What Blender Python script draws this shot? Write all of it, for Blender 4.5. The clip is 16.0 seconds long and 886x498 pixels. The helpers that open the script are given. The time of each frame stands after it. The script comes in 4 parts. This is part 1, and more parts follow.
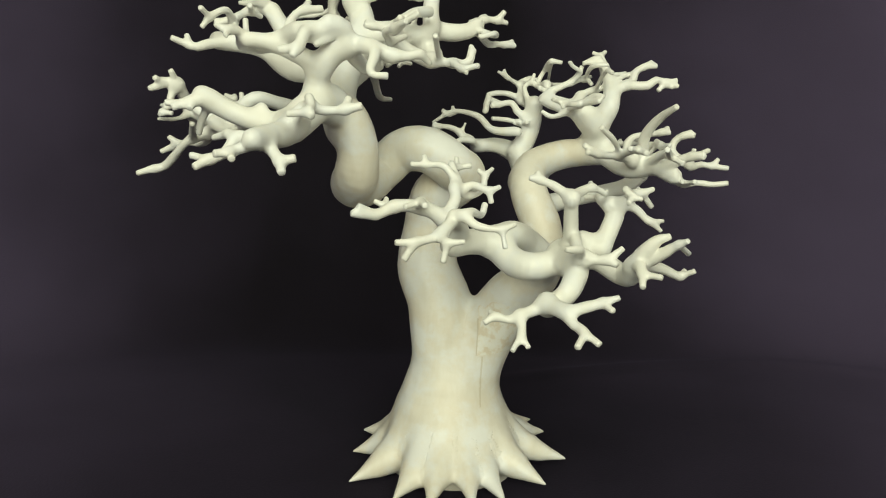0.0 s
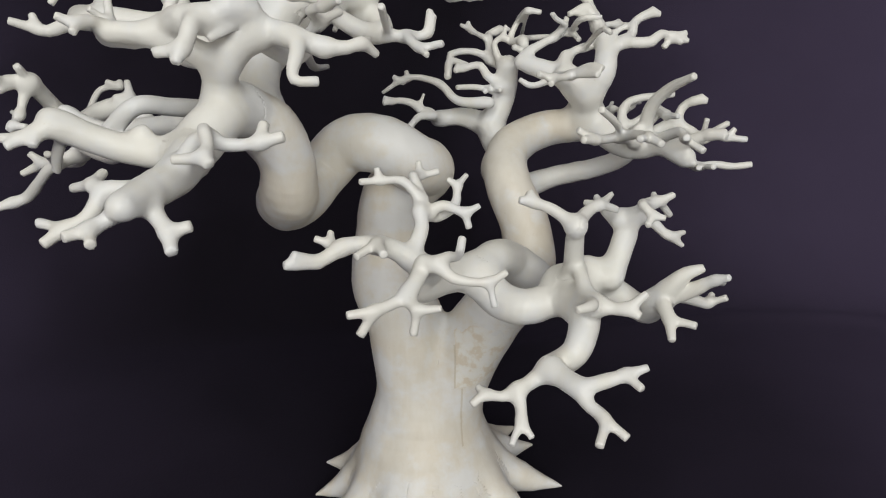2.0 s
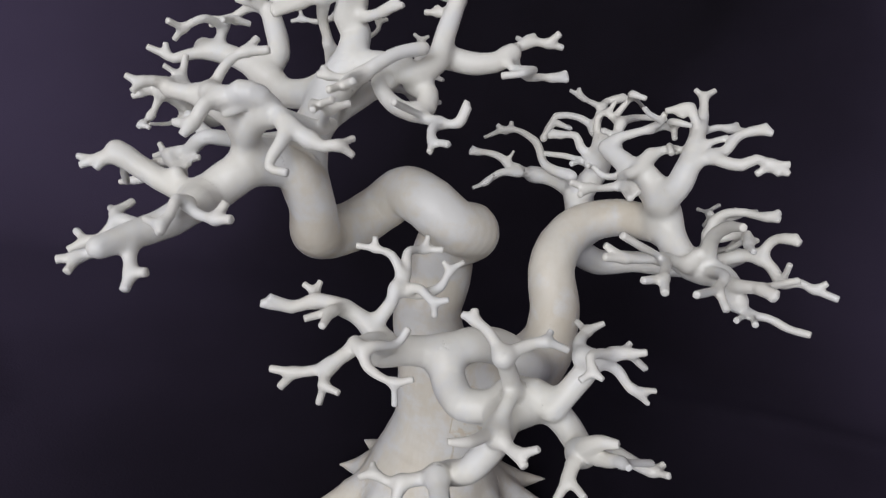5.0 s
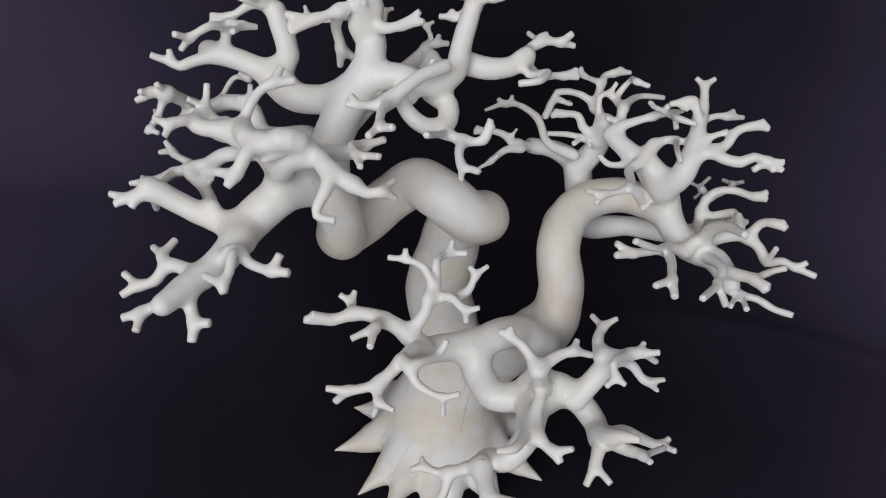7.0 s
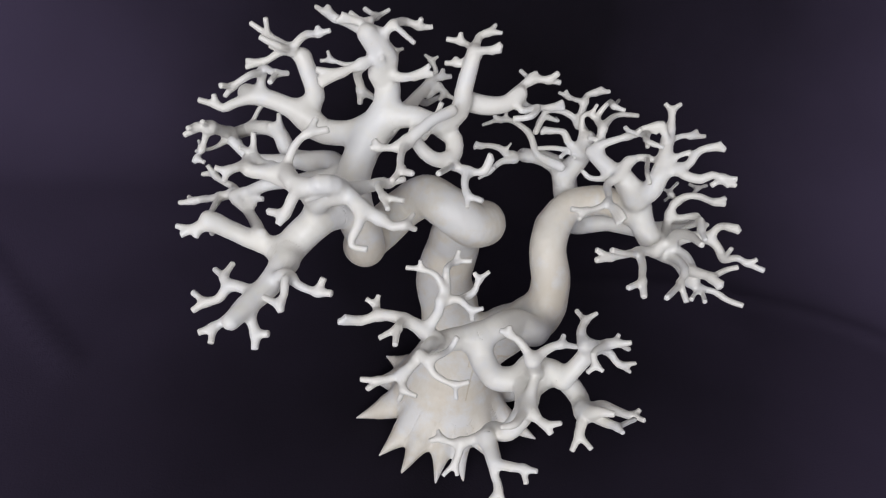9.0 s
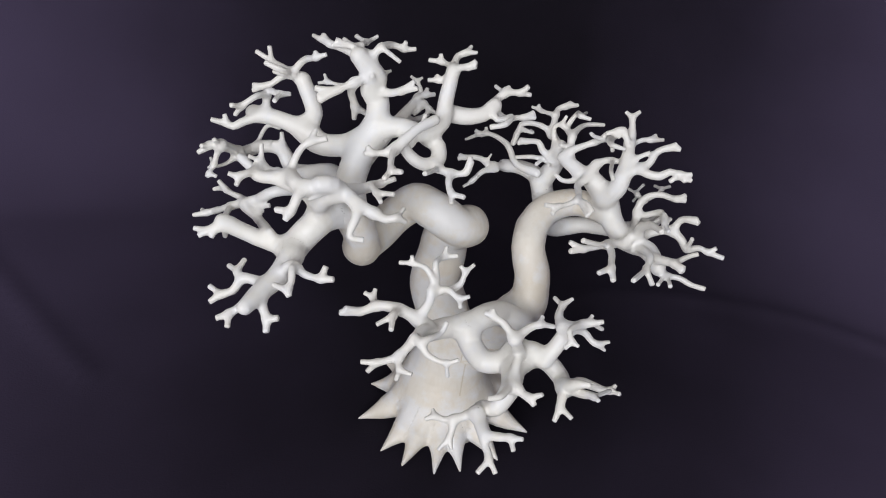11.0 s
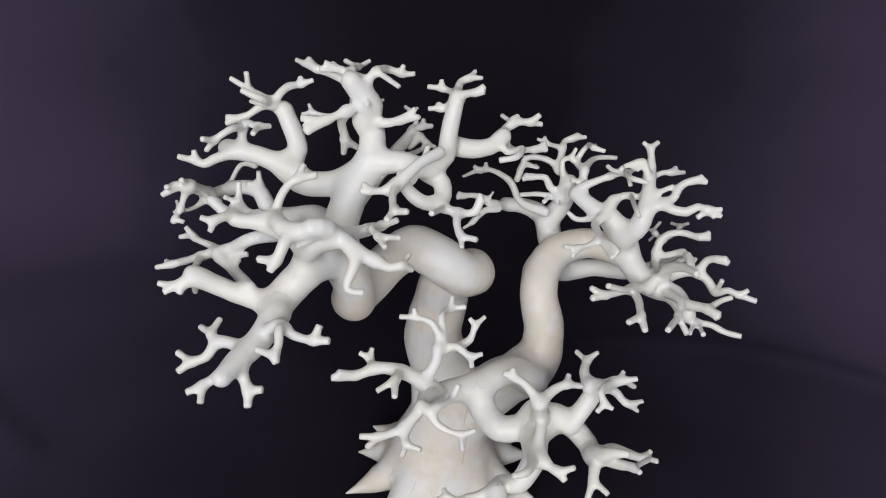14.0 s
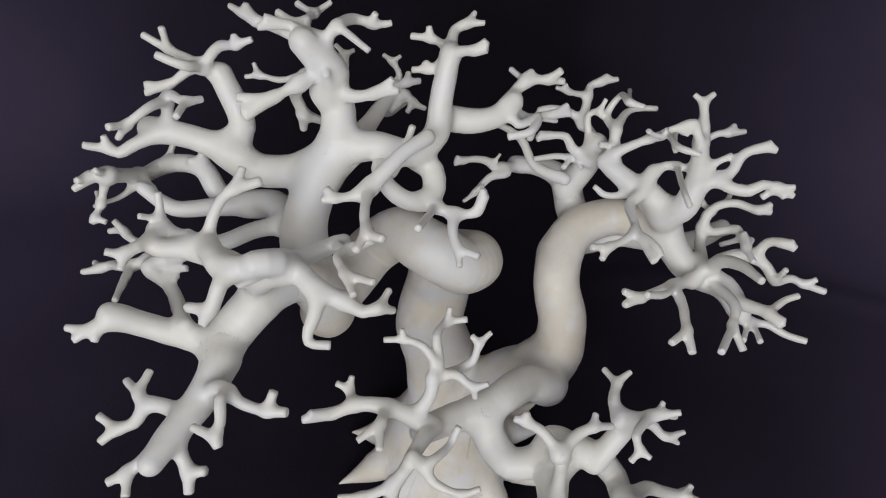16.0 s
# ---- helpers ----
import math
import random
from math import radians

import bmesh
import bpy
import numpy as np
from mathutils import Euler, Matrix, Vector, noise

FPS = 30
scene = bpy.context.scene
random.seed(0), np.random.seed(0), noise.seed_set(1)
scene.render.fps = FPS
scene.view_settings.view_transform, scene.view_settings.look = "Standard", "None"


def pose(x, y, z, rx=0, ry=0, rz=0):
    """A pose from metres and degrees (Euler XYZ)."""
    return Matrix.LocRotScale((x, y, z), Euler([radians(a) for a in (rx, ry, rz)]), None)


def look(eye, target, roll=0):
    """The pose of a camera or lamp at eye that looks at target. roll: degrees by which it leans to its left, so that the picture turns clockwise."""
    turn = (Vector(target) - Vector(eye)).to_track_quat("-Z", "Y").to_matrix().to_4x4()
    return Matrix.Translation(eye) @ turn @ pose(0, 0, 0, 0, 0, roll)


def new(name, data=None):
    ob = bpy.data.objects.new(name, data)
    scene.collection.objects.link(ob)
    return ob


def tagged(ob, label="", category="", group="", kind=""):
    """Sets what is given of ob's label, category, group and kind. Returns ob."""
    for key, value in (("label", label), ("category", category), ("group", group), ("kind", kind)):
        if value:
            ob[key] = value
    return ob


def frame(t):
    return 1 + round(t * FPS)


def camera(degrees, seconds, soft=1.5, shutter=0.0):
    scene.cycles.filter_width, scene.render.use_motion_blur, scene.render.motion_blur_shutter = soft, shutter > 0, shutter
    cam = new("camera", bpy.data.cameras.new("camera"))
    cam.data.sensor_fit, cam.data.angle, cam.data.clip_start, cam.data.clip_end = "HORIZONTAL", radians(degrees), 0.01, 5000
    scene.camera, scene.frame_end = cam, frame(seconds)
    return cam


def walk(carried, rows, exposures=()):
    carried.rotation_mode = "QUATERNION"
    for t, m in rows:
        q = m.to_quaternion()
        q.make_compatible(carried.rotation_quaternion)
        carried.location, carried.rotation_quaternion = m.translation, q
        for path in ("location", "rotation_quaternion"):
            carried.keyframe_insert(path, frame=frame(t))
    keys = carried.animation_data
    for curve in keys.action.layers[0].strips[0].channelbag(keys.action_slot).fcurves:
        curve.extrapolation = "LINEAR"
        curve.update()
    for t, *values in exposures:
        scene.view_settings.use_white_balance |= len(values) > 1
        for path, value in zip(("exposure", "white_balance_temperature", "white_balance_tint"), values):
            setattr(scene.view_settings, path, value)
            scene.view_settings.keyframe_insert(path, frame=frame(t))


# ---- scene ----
# the camera, carried by hand round the front of the tree
cam = camera(65.74, 16.0, soft=1.1, shutter=0.3)
PATH = [
    (0.0, pose(-0.0679, -0.3127, 0.1455, 82.738, -2.749, -9.945)),
    (0.5, pose(-0.0682, -0.2863, 0.1548, 80.741, -2.560, -11.010)),
    (1.0, pose(-0.0665, -0.2636, 0.1625, 78.535, -1.914, -12.378)),
    (1.5, pose(-0.0668, -0.2494, 0.1666, 76.741, -1.929, -13.626)),
    (2.0, pose(-0.0592, -0.2461, 0.1769, 74.888, -0.103, -14.203)),
    (2.5, pose(-0.0614, -0.2420, 0.1779, 74.175, -1.031, -14.888)),
    (3.0, pose(-0.0406, -0.2427, 0.1800, 74.408, -1.525, -10.988)),
    (3.5, pose(-0.0142, -0.2479, 0.1814, 74.158, -1.725, -2.866)),
    (4.0, pose(0.0246, -0.2430, 0.1928, 70.561, -3.912, 6.212)),
    (4.5, pose(0.0395, -0.2420, 0.2042, 67.954, -7.817, 11.606)),
    (4.7, pose(0.0350, -0.2447, 0.2157, 67.854, -8.455, 13.194)),
    (6.8, pose(-0.0085, -0.2425, 0.2719, 56.515, -9.287, 8.139)),
    (7.0, pose(-0.0111, -0.2399, 0.2777, 55.944, -8.573, 7.411)),
    (7.5, pose(-0.0144, -0.2428, 0.2927, 54.460, -7.656, 6.020)),
    (8.0, pose(-0.0203, -0.2496, 0.3087, 52.941, -8.511, 6.485)),
    (8.5, pose(-0.0245, -0.2481, 0.3166, 49.643, -7.669, 6.996)),
    (9.0, pose(-0.0224, -0.2635, 0.3226, 51.635, -8.097, 5.984)),
    (9.5, pose(-0.0155, -0.2754, 0.3264, 55.418, -7.270, 5.200)),
    (10.0, pose(-0.0150, -0.2869, 0.3262, 55.063, -7.346, 5.182)),
    (12.5, pose(-0.0181, -0.3048, 0.3205, 57.757, -5.378, 3.577)),
    (13.0, pose(-0.0222, -0.2959, 0.3153, 58.932, -5.645, 3.134)),
    (13.5, pose(-0.0279, -0.2842, 0.3099, 59.330, -5.874, 2.047)),
    (14.0, pose(-0.0329, -0.2679, 0.3034, 59.539, -7.201, 1.212)),
    (14.5, pose(-0.0314, -0.2587, 0.3022, 60.051, -7.015, 0.563)),
    (15.0, pose(-0.0304, -0.2422, 0.2936, 59.920, -7.467, 0.612)),
    (15.5, pose(-0.0307, -0.2226, 0.2964, 56.563, -6.447, 0.570)),
    (16.0, pose(-0.0301, -0.1928, 0.3072, 48.834, -5.829, 0.997)),
]
EXPOSURES = [
    (0, 0.25, 7900, -12),
    (0.4, 0.12, 7400, -6),
    (0.9, 0, 6850, 2),
    (2, -0.05, 6650, 7),
    (3.5, -0.14, 6450, 10),
    (4.5, -0.18, 6350, 12),
    (7, -0.22, 6300, 12),
    (8.5, -0.1, 6300, 13),
    (10, 0.04, 6300, 12),
    (12.5, 0.13, 6250, 13),
    (14.5, -0.01, 6400, 11),
    (15.5, -0.14, 6380, 11),
    (16, -0.25, 6380, 11),
]
walk(cam, PATH, EXPOSURES)
WINDOW_W, OVERHEAD_FILL_W = 28, 1.8

# ---- light: a closed room, daylight through one unseen, assumed window behind the camera ----
world = bpy.data.worlds.new("World")
scene.world = world
world.use_nodes = True
sky = world.node_tree.nodes.new("ShaderNodeTexSky")
sky.sky_type = "NISHITA"
sky.sun_disc = False
sky.sun_elevation, sky.sun_rotation = radians(40), radians(200)
world.node_tree.links.new(sky.outputs[0], world.node_tree.nodes["Background"].inputs[0])
world.node_tree.nodes["Background"].inputs[1].default_value = 0.08


def area_lamp(name, size_x, size_y, watts, colour, eye, target):
    data = bpy.data.lights.new(name, "AREA")
    data.shape, data.size, data.size_y = "RECTANGLE", size_x, size_y
    data.energy, data.color = watts, colour
    lamp = new(name, data)
    lamp.matrix_world = look(eye, target)
    return lamp


area_lamp("window_daylight", 1.7, 1.2, WINDOW_W, (1.0, 0.985, 0.97), (-0.3, -1.66, 0.78), (-0.1, 0.0, 0.2))
# unseen lamp, added to fill in light from above
area_lamp("added_overhead_fill", 0.9, 0.9, OVERHEAD_FILL_W, (1.0, 0.97, 0.93), (0.1, -0.15, 2.3), (0.1, -0.1, 0))

# ---- materials ----
def nodes_of(name):
    m = bpy.data.materials.new(name)
    m.use_nodes = True
    return m, m.node_tree.nodes, m.node_tree.links, m.node_tree.nodes["Principled BSDF"]


def noise_node(n, l, scale, detail, coords, rough=0.55):
    tex = n.new("ShaderNodeTexNoise")
    tex.inputs["Scale"].default_value, tex.inputs["Detail"].default_value = scale, detail
    tex.inputs["Roughness"].default_value = rough
    l.new(coords, tex.inputs["Vector"])
    return tex


def ramp_node(n, l, fac, stops):
    ramp = n.new("ShaderNodeValToRGB")
    ramp.color_ramp.elements[0].position, ramp.color_ramp.elements[0].color = stops[0][0], (*stops[0][1], 1)
    ramp.color_ramp.elements[1].position, ramp.color_ramp.elements[1].color = stops[-1][0], (*stops[-1][1], 1)
    for place, colour in stops[1:-1]:
        ramp.color_ramp.elements.new(place).color = (*colour, 1)
    l.new(fac, ramp.inputs["Fac"])
    return ramp


def math_node(n, l, kind, a, b, c=None):
    node = n.new("ShaderNodeMath")
    node.operation = kind
    for i, v in enumerate((a, b, c)):
        if v is None:
            continue
        if isinstance(v, (int, float)):
            node.inputs[i].default_value = v
        else:
            l.new(v, node.inputs[i])
    return node.outputs[0]


def mix_node(n, l, kind, amount, a, b):
    mix = n.new("ShaderNodeMix")
    mix.data_type, mix.blend_type = "RGBA", kind
    if isinstance(amount, (int, float)):
        mix.inputs[0].default_value = amount
    else:
        l.new(amount, mix.inputs[0])
    l.new(a, mix.inputs[6])
    if isinstance(b, tuple):
        mix.inputs[7].default_value = (*b, 1)
    else:
        l.new(b, mix.inputs[7])
    return mix.outputs[2]


def printed_plastic():
    """White print, ivory on the trunk: cloudy tone, fine layer lines, faint vertical sanding streaks."""
    m, n, l, bsdf = nodes_of("printed_plastic")
    gloss = 0.42
    place = n.new("ShaderNodeTexCoord").outputs["Object"]
    trunk = n.new("ShaderNodeAttribute")
    trunk.attribute_name = "trunk_tone"
    trunk = trunk.outputs["Fac"]
    cloud = noise_node(n, l, 38, 5, place)
    white = ramp_node(n, l, cloud.outputs["Fac"], [(0.32, (0.82, 0.81, 0.755)), (0.62, (0.88, 0.872, 0.83))])
    ivory = ramp_node(n, l, cloud.outputs["Fac"], [(0.32, (0.75, 0.70, 0.605)), (0.62, (0.81, 0.78, 0.71))])
    speck = noise_node(n, l, 260, 4, place, 0.7)
    edge = math_node(n, l, "ADD", trunk, math_node(n, l, "MULTIPLY_ADD", cloud.outputs["Fac"], 0.8, -0.4))
    edge = ramp_node(n, l, edge, [(0.3, (0, 0, 0)), (0.75, (1, 1, 1))]).outputs["Color"]
    colour = mix_node(n, l, "MIX", edge, white.outputs["Color"], ivory.outputs["Color"])
    blush = ramp_node(n, l, noise_node(n, l, 55, 3, place).outputs["Fac"], [(0.45, (1, 1, 1)), (0.68, (1.0, 0.972, 0.93))])
    colour = mix_node(n, l, "MULTIPLY", math_node(n, l, "MULTIPLY_ADD", trunk, 0.5, 0.35), colour, blush.outputs["Color"])
    squash = n.new("ShaderNodeMapping")
    squash.inputs["Scale"].default_value = (1, 1, 0.09)
    l.new(place, squash.inputs["Vector"])
    grain = noise_node(n, l, 420, 3, squash.outputs["Vector"])
    mark = ramp_node(n, l, grain.outputs["Fac"], [(0.38, (0.90, 0.88, 0.83)), (0.58, (1, 1, 1))])
    colour = mix_node(n, l, "MULTIPLY", math_node(n, l, "MULTIPLY_ADD", trunk, 0.16, 0.1), colour, mark.outputs["Color"])
    # cool chalky patches where the print was sanded
    chalk = ramp_node(n, l, noise_node(n, l, 62, 4, place, 0.6).outputs["Fac"], [(0.47, (0, 0, 0)), (0.62, (0.75, 0.75, 0.75))])
    colour = mix_node(n, l, "MIX", chalk.outputs["Color"], colour, (0.83, 0.84, 0.845))
    grime = ramp_node(n, l, speck.outputs["Fac"], [(0.66, (1, 1, 1)), (0.78, (0.86, 0.83, 0.77))])
    colour = mix_node(n, l, "MULTIPLY", 0.6, colour, grime.outputs["Color"])
    # a squarish repair of paler plastic low on the second stem, and the seam that runs down from it
    axes = n.new("ShaderNodeSeparateXYZ")
    l.new(place, axes.inputs[0])
    wobble = math_node(n, l, "MULTIPLY_ADD", speck.outputs["Fac"], 0.0006, -0.0003)
    x = math_node(n, l, "ADD", axes.outputs[0], wobble)
    z = math_node(n, l, "MULTIPLY_ADD", axes.outputs[0], -0.12, math_node(n, l, "ADD", axes.outputs[2], wobble))
    front = math_node(n, l, "COMPARE", axes.outputs[1], -0.0165, 0.0150)
    dabs = noise_node(n, l, 190, 3, place, 0.6).outputs["Fac"]
    top = math_node(n, l, "MULTIPLY_ADD", noise_node(n, l, 110, 3, place).outputs["Fac"], 0.022, 0.0705)
    inside = math_node(n, l, "MULTIPLY", math_node(n, l, "GREATER_THAN", x, 0.0032), front)
    inside = math_node(n, l, "MULTIPLY", inside, math_node(n, l, "GREATER_THAN", z, 0.059))
    inside = math_node(n, l, "MULTIPLY", inside, math_node(n, l, "LESS_THAN", z, top))
    filler = ramp_node(n, l, dabs, [(0.38, (0.86, 0.855, 0.82)), (0.5, (0.85, 0.83, 0.765)), (0.60, (0.75, 0.67, 0.54))])
    colour = mix_node(n, l, "MIX", math_node(n, l, "MULTIPLY", inside, 0.85), colour, filler.outputs["Color"])
    left_edge = math_node(n, l, "MULTIPLY", math_node(n, l, "COMPARE", x, 0.0030, 0.0003), math_node(n, l, "COMPARE", z, 0.0675, 0.0085))
    down_edge = math_node(n, l, "MULTIPLY", math_node(n, l, "COMPARE", x, 0.0056, 0.0004), math_node(n, l, "COMPARE", z, 0.047, 0.0115))
    seam = math_node(n, l, "MULTIPLY", math_node(n, l, "MAXIMUM", left_edge, down_edge), front)
    colour = mix_node(n, l, "MULTIPLY", math_node(n, l, "MULTIPLY", seam, 0.9), colour, (0.84, 0.80, 0.72))
    l.new(colour, bsdf.inputs["Base Color"])
    bsdf.inputs["IOR"].default_value = 1.46
    sheen = ramp_node(n, l, cloud.outputs["Fac"], [(0.3, (gloss + 0.08,) * 3), (0.7, (gloss - 0.08,) * 3)])
    l.new(sheen.outputs["Color"], bsdf.inputs["Roughness"])
    lines = n.new("ShaderNodeTexWave")
    lines.bands_direction = "Z"
    lines.inputs["Scale"].default_value, lines.inputs["Distortion"].default_value = 1100, 0.6
    l.new(place, lines.inputs["Vector"])
    lumps = noise_node(n, l, 160, 4, place)
    height = math_node(n, l, "MULTIPLY_ADD", lines.outputs["Fac"], 0.03, lumps.outputs["Fac"])
    height = math_node(n, l, "MULTIPLY_ADD", math_node(n, l, "MULTIPLY", inside, dabs), 2.5, height)
    bump = n.new("ShaderNodeBump")
    bump.inputs["Strength"].default_value, bump.inputs["Distance"].default_value = 0.2, 0.0006
    l.new(height, bump.inputs["Height"])
    l.new(bump.outputs["Normal"], bsdf.inputs["Normal"])
    return m


PRINT = printed_plastic()


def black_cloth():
    """Black napped cloth with lint and blotches; light towards its sides is painted in purple."""
    m, n, l, bsdf = nodes_of("black_cloth")
    place = n.new("ShaderNodeTexCoord").outputs["Object"]
    patch = noise_node(n, l, 6, 5, place)
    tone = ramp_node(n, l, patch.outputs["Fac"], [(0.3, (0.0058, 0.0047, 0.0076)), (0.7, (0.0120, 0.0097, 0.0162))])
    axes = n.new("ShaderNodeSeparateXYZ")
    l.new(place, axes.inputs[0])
    # purple brightening towards the sides and front, standing in for uneven light
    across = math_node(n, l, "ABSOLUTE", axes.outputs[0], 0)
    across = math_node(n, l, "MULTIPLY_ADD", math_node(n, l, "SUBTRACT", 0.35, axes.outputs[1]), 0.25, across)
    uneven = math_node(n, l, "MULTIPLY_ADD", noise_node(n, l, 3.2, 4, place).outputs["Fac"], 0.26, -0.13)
    painted_side_light = ramp_node(n, l, math_node(n, l, "ADD", across, uneven), [(0.13, (0, 0, 0)), (0.24, (0.2, 0.2, 0.2)), (0.36, (0.62, 0.62, 0.62)), (0.52, (1, 1, 1))])
    colour = mix_node(n, l, "MIX", painted_side_light.outputs["Color"], tone.outputs["Color"], (0.074, 0.058, 0.106))
    lint = noise_node(n, l, 620, 2, place, 0.7)
    fluff = ramp_node(n, l, lint.outputs["Fac"], [(0.70, (0, 0, 0)), (0.80, (0.35, 0.35, 0.35))])
    colour = mix_node(n, l, "MIX", fluff.outputs["Color"], colour, (0.05, 0.045, 0.06))
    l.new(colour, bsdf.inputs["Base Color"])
    bsdf.inputs["Roughness"].default_value = 0.95
    bsdf.inputs["Specular IOR Level"].default_value = 0.12
    bsdf.inputs["Sheen Weight"].default_value = 0.05
    bsdf.inputs["Sheen Roughness"].default_value = 0.5
    bsdf.inputs["Sheen Tint"].default_value = (0.42, 0.35, 0.66, 1)
    weave = noise_node(n, l, 900, 2, place)
    bump = n.new("ShaderNodeBump")
    bump.inputs["Strength"].default_value, bump.inputs["Distance"].default_value = 0.3, 0.0008
    l.new(weave.outputs["Fac"], bump.inputs["Height"])
    l.new(bump.outputs["Normal"], bsdf.inputs["Normal"])
    return m


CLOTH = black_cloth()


def painted_wall(name, light, dark):
    m, n, l, bsdf = nodes_of(name)
    place = n.new("ShaderNodeTexCoord").outputs["Object"]
    tone = ramp_node(n, l, noise_node(n, l, 2.5, 6, place).outputs["Fac"], [(0.3, dark), (0.7, light)])
    l.new(tone.outputs["Color"], bsdf.inputs["Base Color"])
    bsdf.inputs["Roughness"].default_value = 0.85
    return m


WALL = painted_wall("wall_paint", (0.72, 0.71, 0.70), (0.66, 0.65, 0.64))
FLOOR = painted_wall("floor_boards", (0.30, 0.24, 0.18), (0.22, 0.17, 0.13))


# ---- builders ----
def mesh_object(name, bm, material, smooth=True):
    bmesh.ops.recalc_face_normals(bm, faces=bm.faces)
    data = bpy.data.meshes.new(name)
    bm.to_mesh(data)
    bm.free()
    data.materials.append(material)
    if smooth:
        data.polygons.foreach_set("use_smooth", [True] * len(data.polygons))
    return new(name, data)


def part(name, bm, material, parent, label="", smooth=True):
    ob = mesh_object(name, bm, material, smooth)
    ob.parent = parent
    if label:
        ob["label"] = label
    return ob


def box(bm, low, high):
    made = bmesh.ops.create_cube(bm, size=1)["verts"]
    for v in made:
        for i in range(3):
            v.co[i] = low[i] + (v.co[i] + 0.5) * (high[i] - low[i])


def setting(name, label, low, high, material):
    bm = bmesh.new()
    box(bm, low, high)
    return tagged(mesh_object(name, bm, material, False), label, name.split("_")[0], kind="structure")


# ---- the unseen room that closes the place, added with pale walls to bounce light ----
setting("floor", "brown boarded floor under the black cloth", (-1.8, -1.8, -0.07), (1.8, 1.2, -0.012), FLOOR)
setting("ceiling", "plain white ceiling", (-1.8, -1.8, 2.4), (1.8, 1.2, 2.46), WALL)
setting("wall_north", "plain white wall behind the black cloth", (-1.86, 1.2, -0.07), (1.86, 1.26, 2.46), WALL)
setting("wall_west", "plain white side wall", (-1.86, -1.8, -0.07), (-1.8, 1.2, 2.46), WALL)
setting("wall_east", "plain white side wall", (1.8, -1.8, -0.07), (1.86, 1.2, 2.46), WALL)
bm = bmesh.new()
box(bm, (-1.86, -1.86, -0.07), (-1.15, -1.8, 2.46))
box(bm, (0.45, -1.86, -0.07), (1.86, -1.8, 2.46))
box(bm, (-1.15, -1.86, -0.07), (0.45, -1.8, 0.35))
box(bm, (-1.15, -1.86, 1.65), (0.45, -1.8, 2.46))
tagged(mesh_object("wall_south", bm, WALL, False), "plain white wall with a window opening", "wall", kind="structure")


def cloth_height(x, y):
    """The cloth lies flat round the tree and sweeps up behind it, nearer at the sides."""
    crease = 0.235 - 0.6 * x * x - 0.05 * x
    d = y - crease
    rise = 0.0
    if d > -0.04:
        q = d + 0.04
        rise = 4.5 * q * q if q < 0.16 else 4.5 * 0.16 * 0.16 + 1.44 * (q - 0.16)
    fold = noise.noise(Vector((x * 3.1, y * 2.3, 1.7))) * 0.010 + noise.noise(Vector((x * 7, y * 5, 4.2))) * 0.003
    near = min(1.0, max(0.0, (math.hypot(x, y) - 0.07) / 0.15))
    # two pressed creases that curve across the cloth
    ridge = 0.0
    if 0.06 < x < 0.42:
        ridge += 0.0030 * math.exp(-((y - 0.155 + 1.7 * (x - 0.18) ** 2) / 0.008) ** 2)
    if -0.40 < x < -0.22:
        ridge += 0.0030 * math.exp(-((y - 0.017 + 0.77 * (x + 0.263)) / 0.008) ** 2)
    return rise + (fold + ridge) * near - 0.001


bm = bmesh.new()
nx, ny = 330, 260
grid = []
for j in range(ny):
    y = -0.75 + 1.7 * j / (ny - 1)
    row = []
    for i in range(nx):
        x = -1.15 + 2.3 * i / (nx - 1)
        row.append(bm.verts.new((x, y, cloth_height(x, y))))
    grid.append(row)
for j in range(ny - 1):
    for i in range(nx - 1):
        bm.faces.new((grid[j][i], grid[j][i + 1], grid[j + 1][i + 1], grid[j + 1][i]))
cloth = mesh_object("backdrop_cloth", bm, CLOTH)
thick = cloth.modifiers.new("thickness", "SOLIDIFY")
thick.thickness, thick.offset = 0.0012, -1
tagged(cloth, "black cloth with soft folds sweeping up behind the tree", "cloth", kind="structure")

# ---- the printed tree, in centimetres from the middle of its foot ----
tree = new("tree_sculpture")
tagged(tree, "white 3D-printed baobab tree with bare twisting branches standing on black cloth", "tree sculpture")
CM = 0.01
PIECES = []  # (name, parent piece, material, label)
CHAINS = []  # (piece, centre line with radii, flat end)


def spline(points, step):
    """A smooth curve through (x, y, z, radius) points, as rows of the same."""
    p = [np.array(q, float) for q in points]
    if len(p) == 2:
        p = [p[0], (p[0] + p[1]) / 2, p[1]]
    ends = [2 * p[0] - p[1], *p, 2 * p[-1] - p[-2]]
    out = []
    for i in range(1, len(ends) - 2):
        a, b, c, d = ends[i - 1 : i + 3]
        span = [max(np.linalg.norm((v - u)[:3]), 1e-3) ** 0.5 for u, v in ((a, b), (b, c), (c, d))]
        m1 = ((b - a) / span[0] - (c - a) / (span[0] + span[1]) + (c - b) / span[1]) * span[1]
        m2 = ((c - b) / span[1] - (d - b) / (span[1] + span[2]) + (d - c) / span[2]) * span[1]
        k = max(2, int(np.linalg.norm((c - b)[:3]) / step))
        for s in range(k):
            t = s / k
            h = (2 * t**3 - 3 * t * t + 1) * b + (t**3 - 2 * t * t + t) * m1 + (3 * t * t - 2 * t**3) * c + (t**3 - t * t) * m2
            h[3] = b[3] + (c[3] - b[3]) * t
            out.append(h)
    out.append(p[-1])
    return np.array(out)


def piece(name, parent, material, label=""):
    PIECES.append((name, parent, material, label))
    return len(PIECES) - 1


def chain(owner, points, step=0.2, flat=False):
    CHAINS.append((owner, spline(points, step), flat))


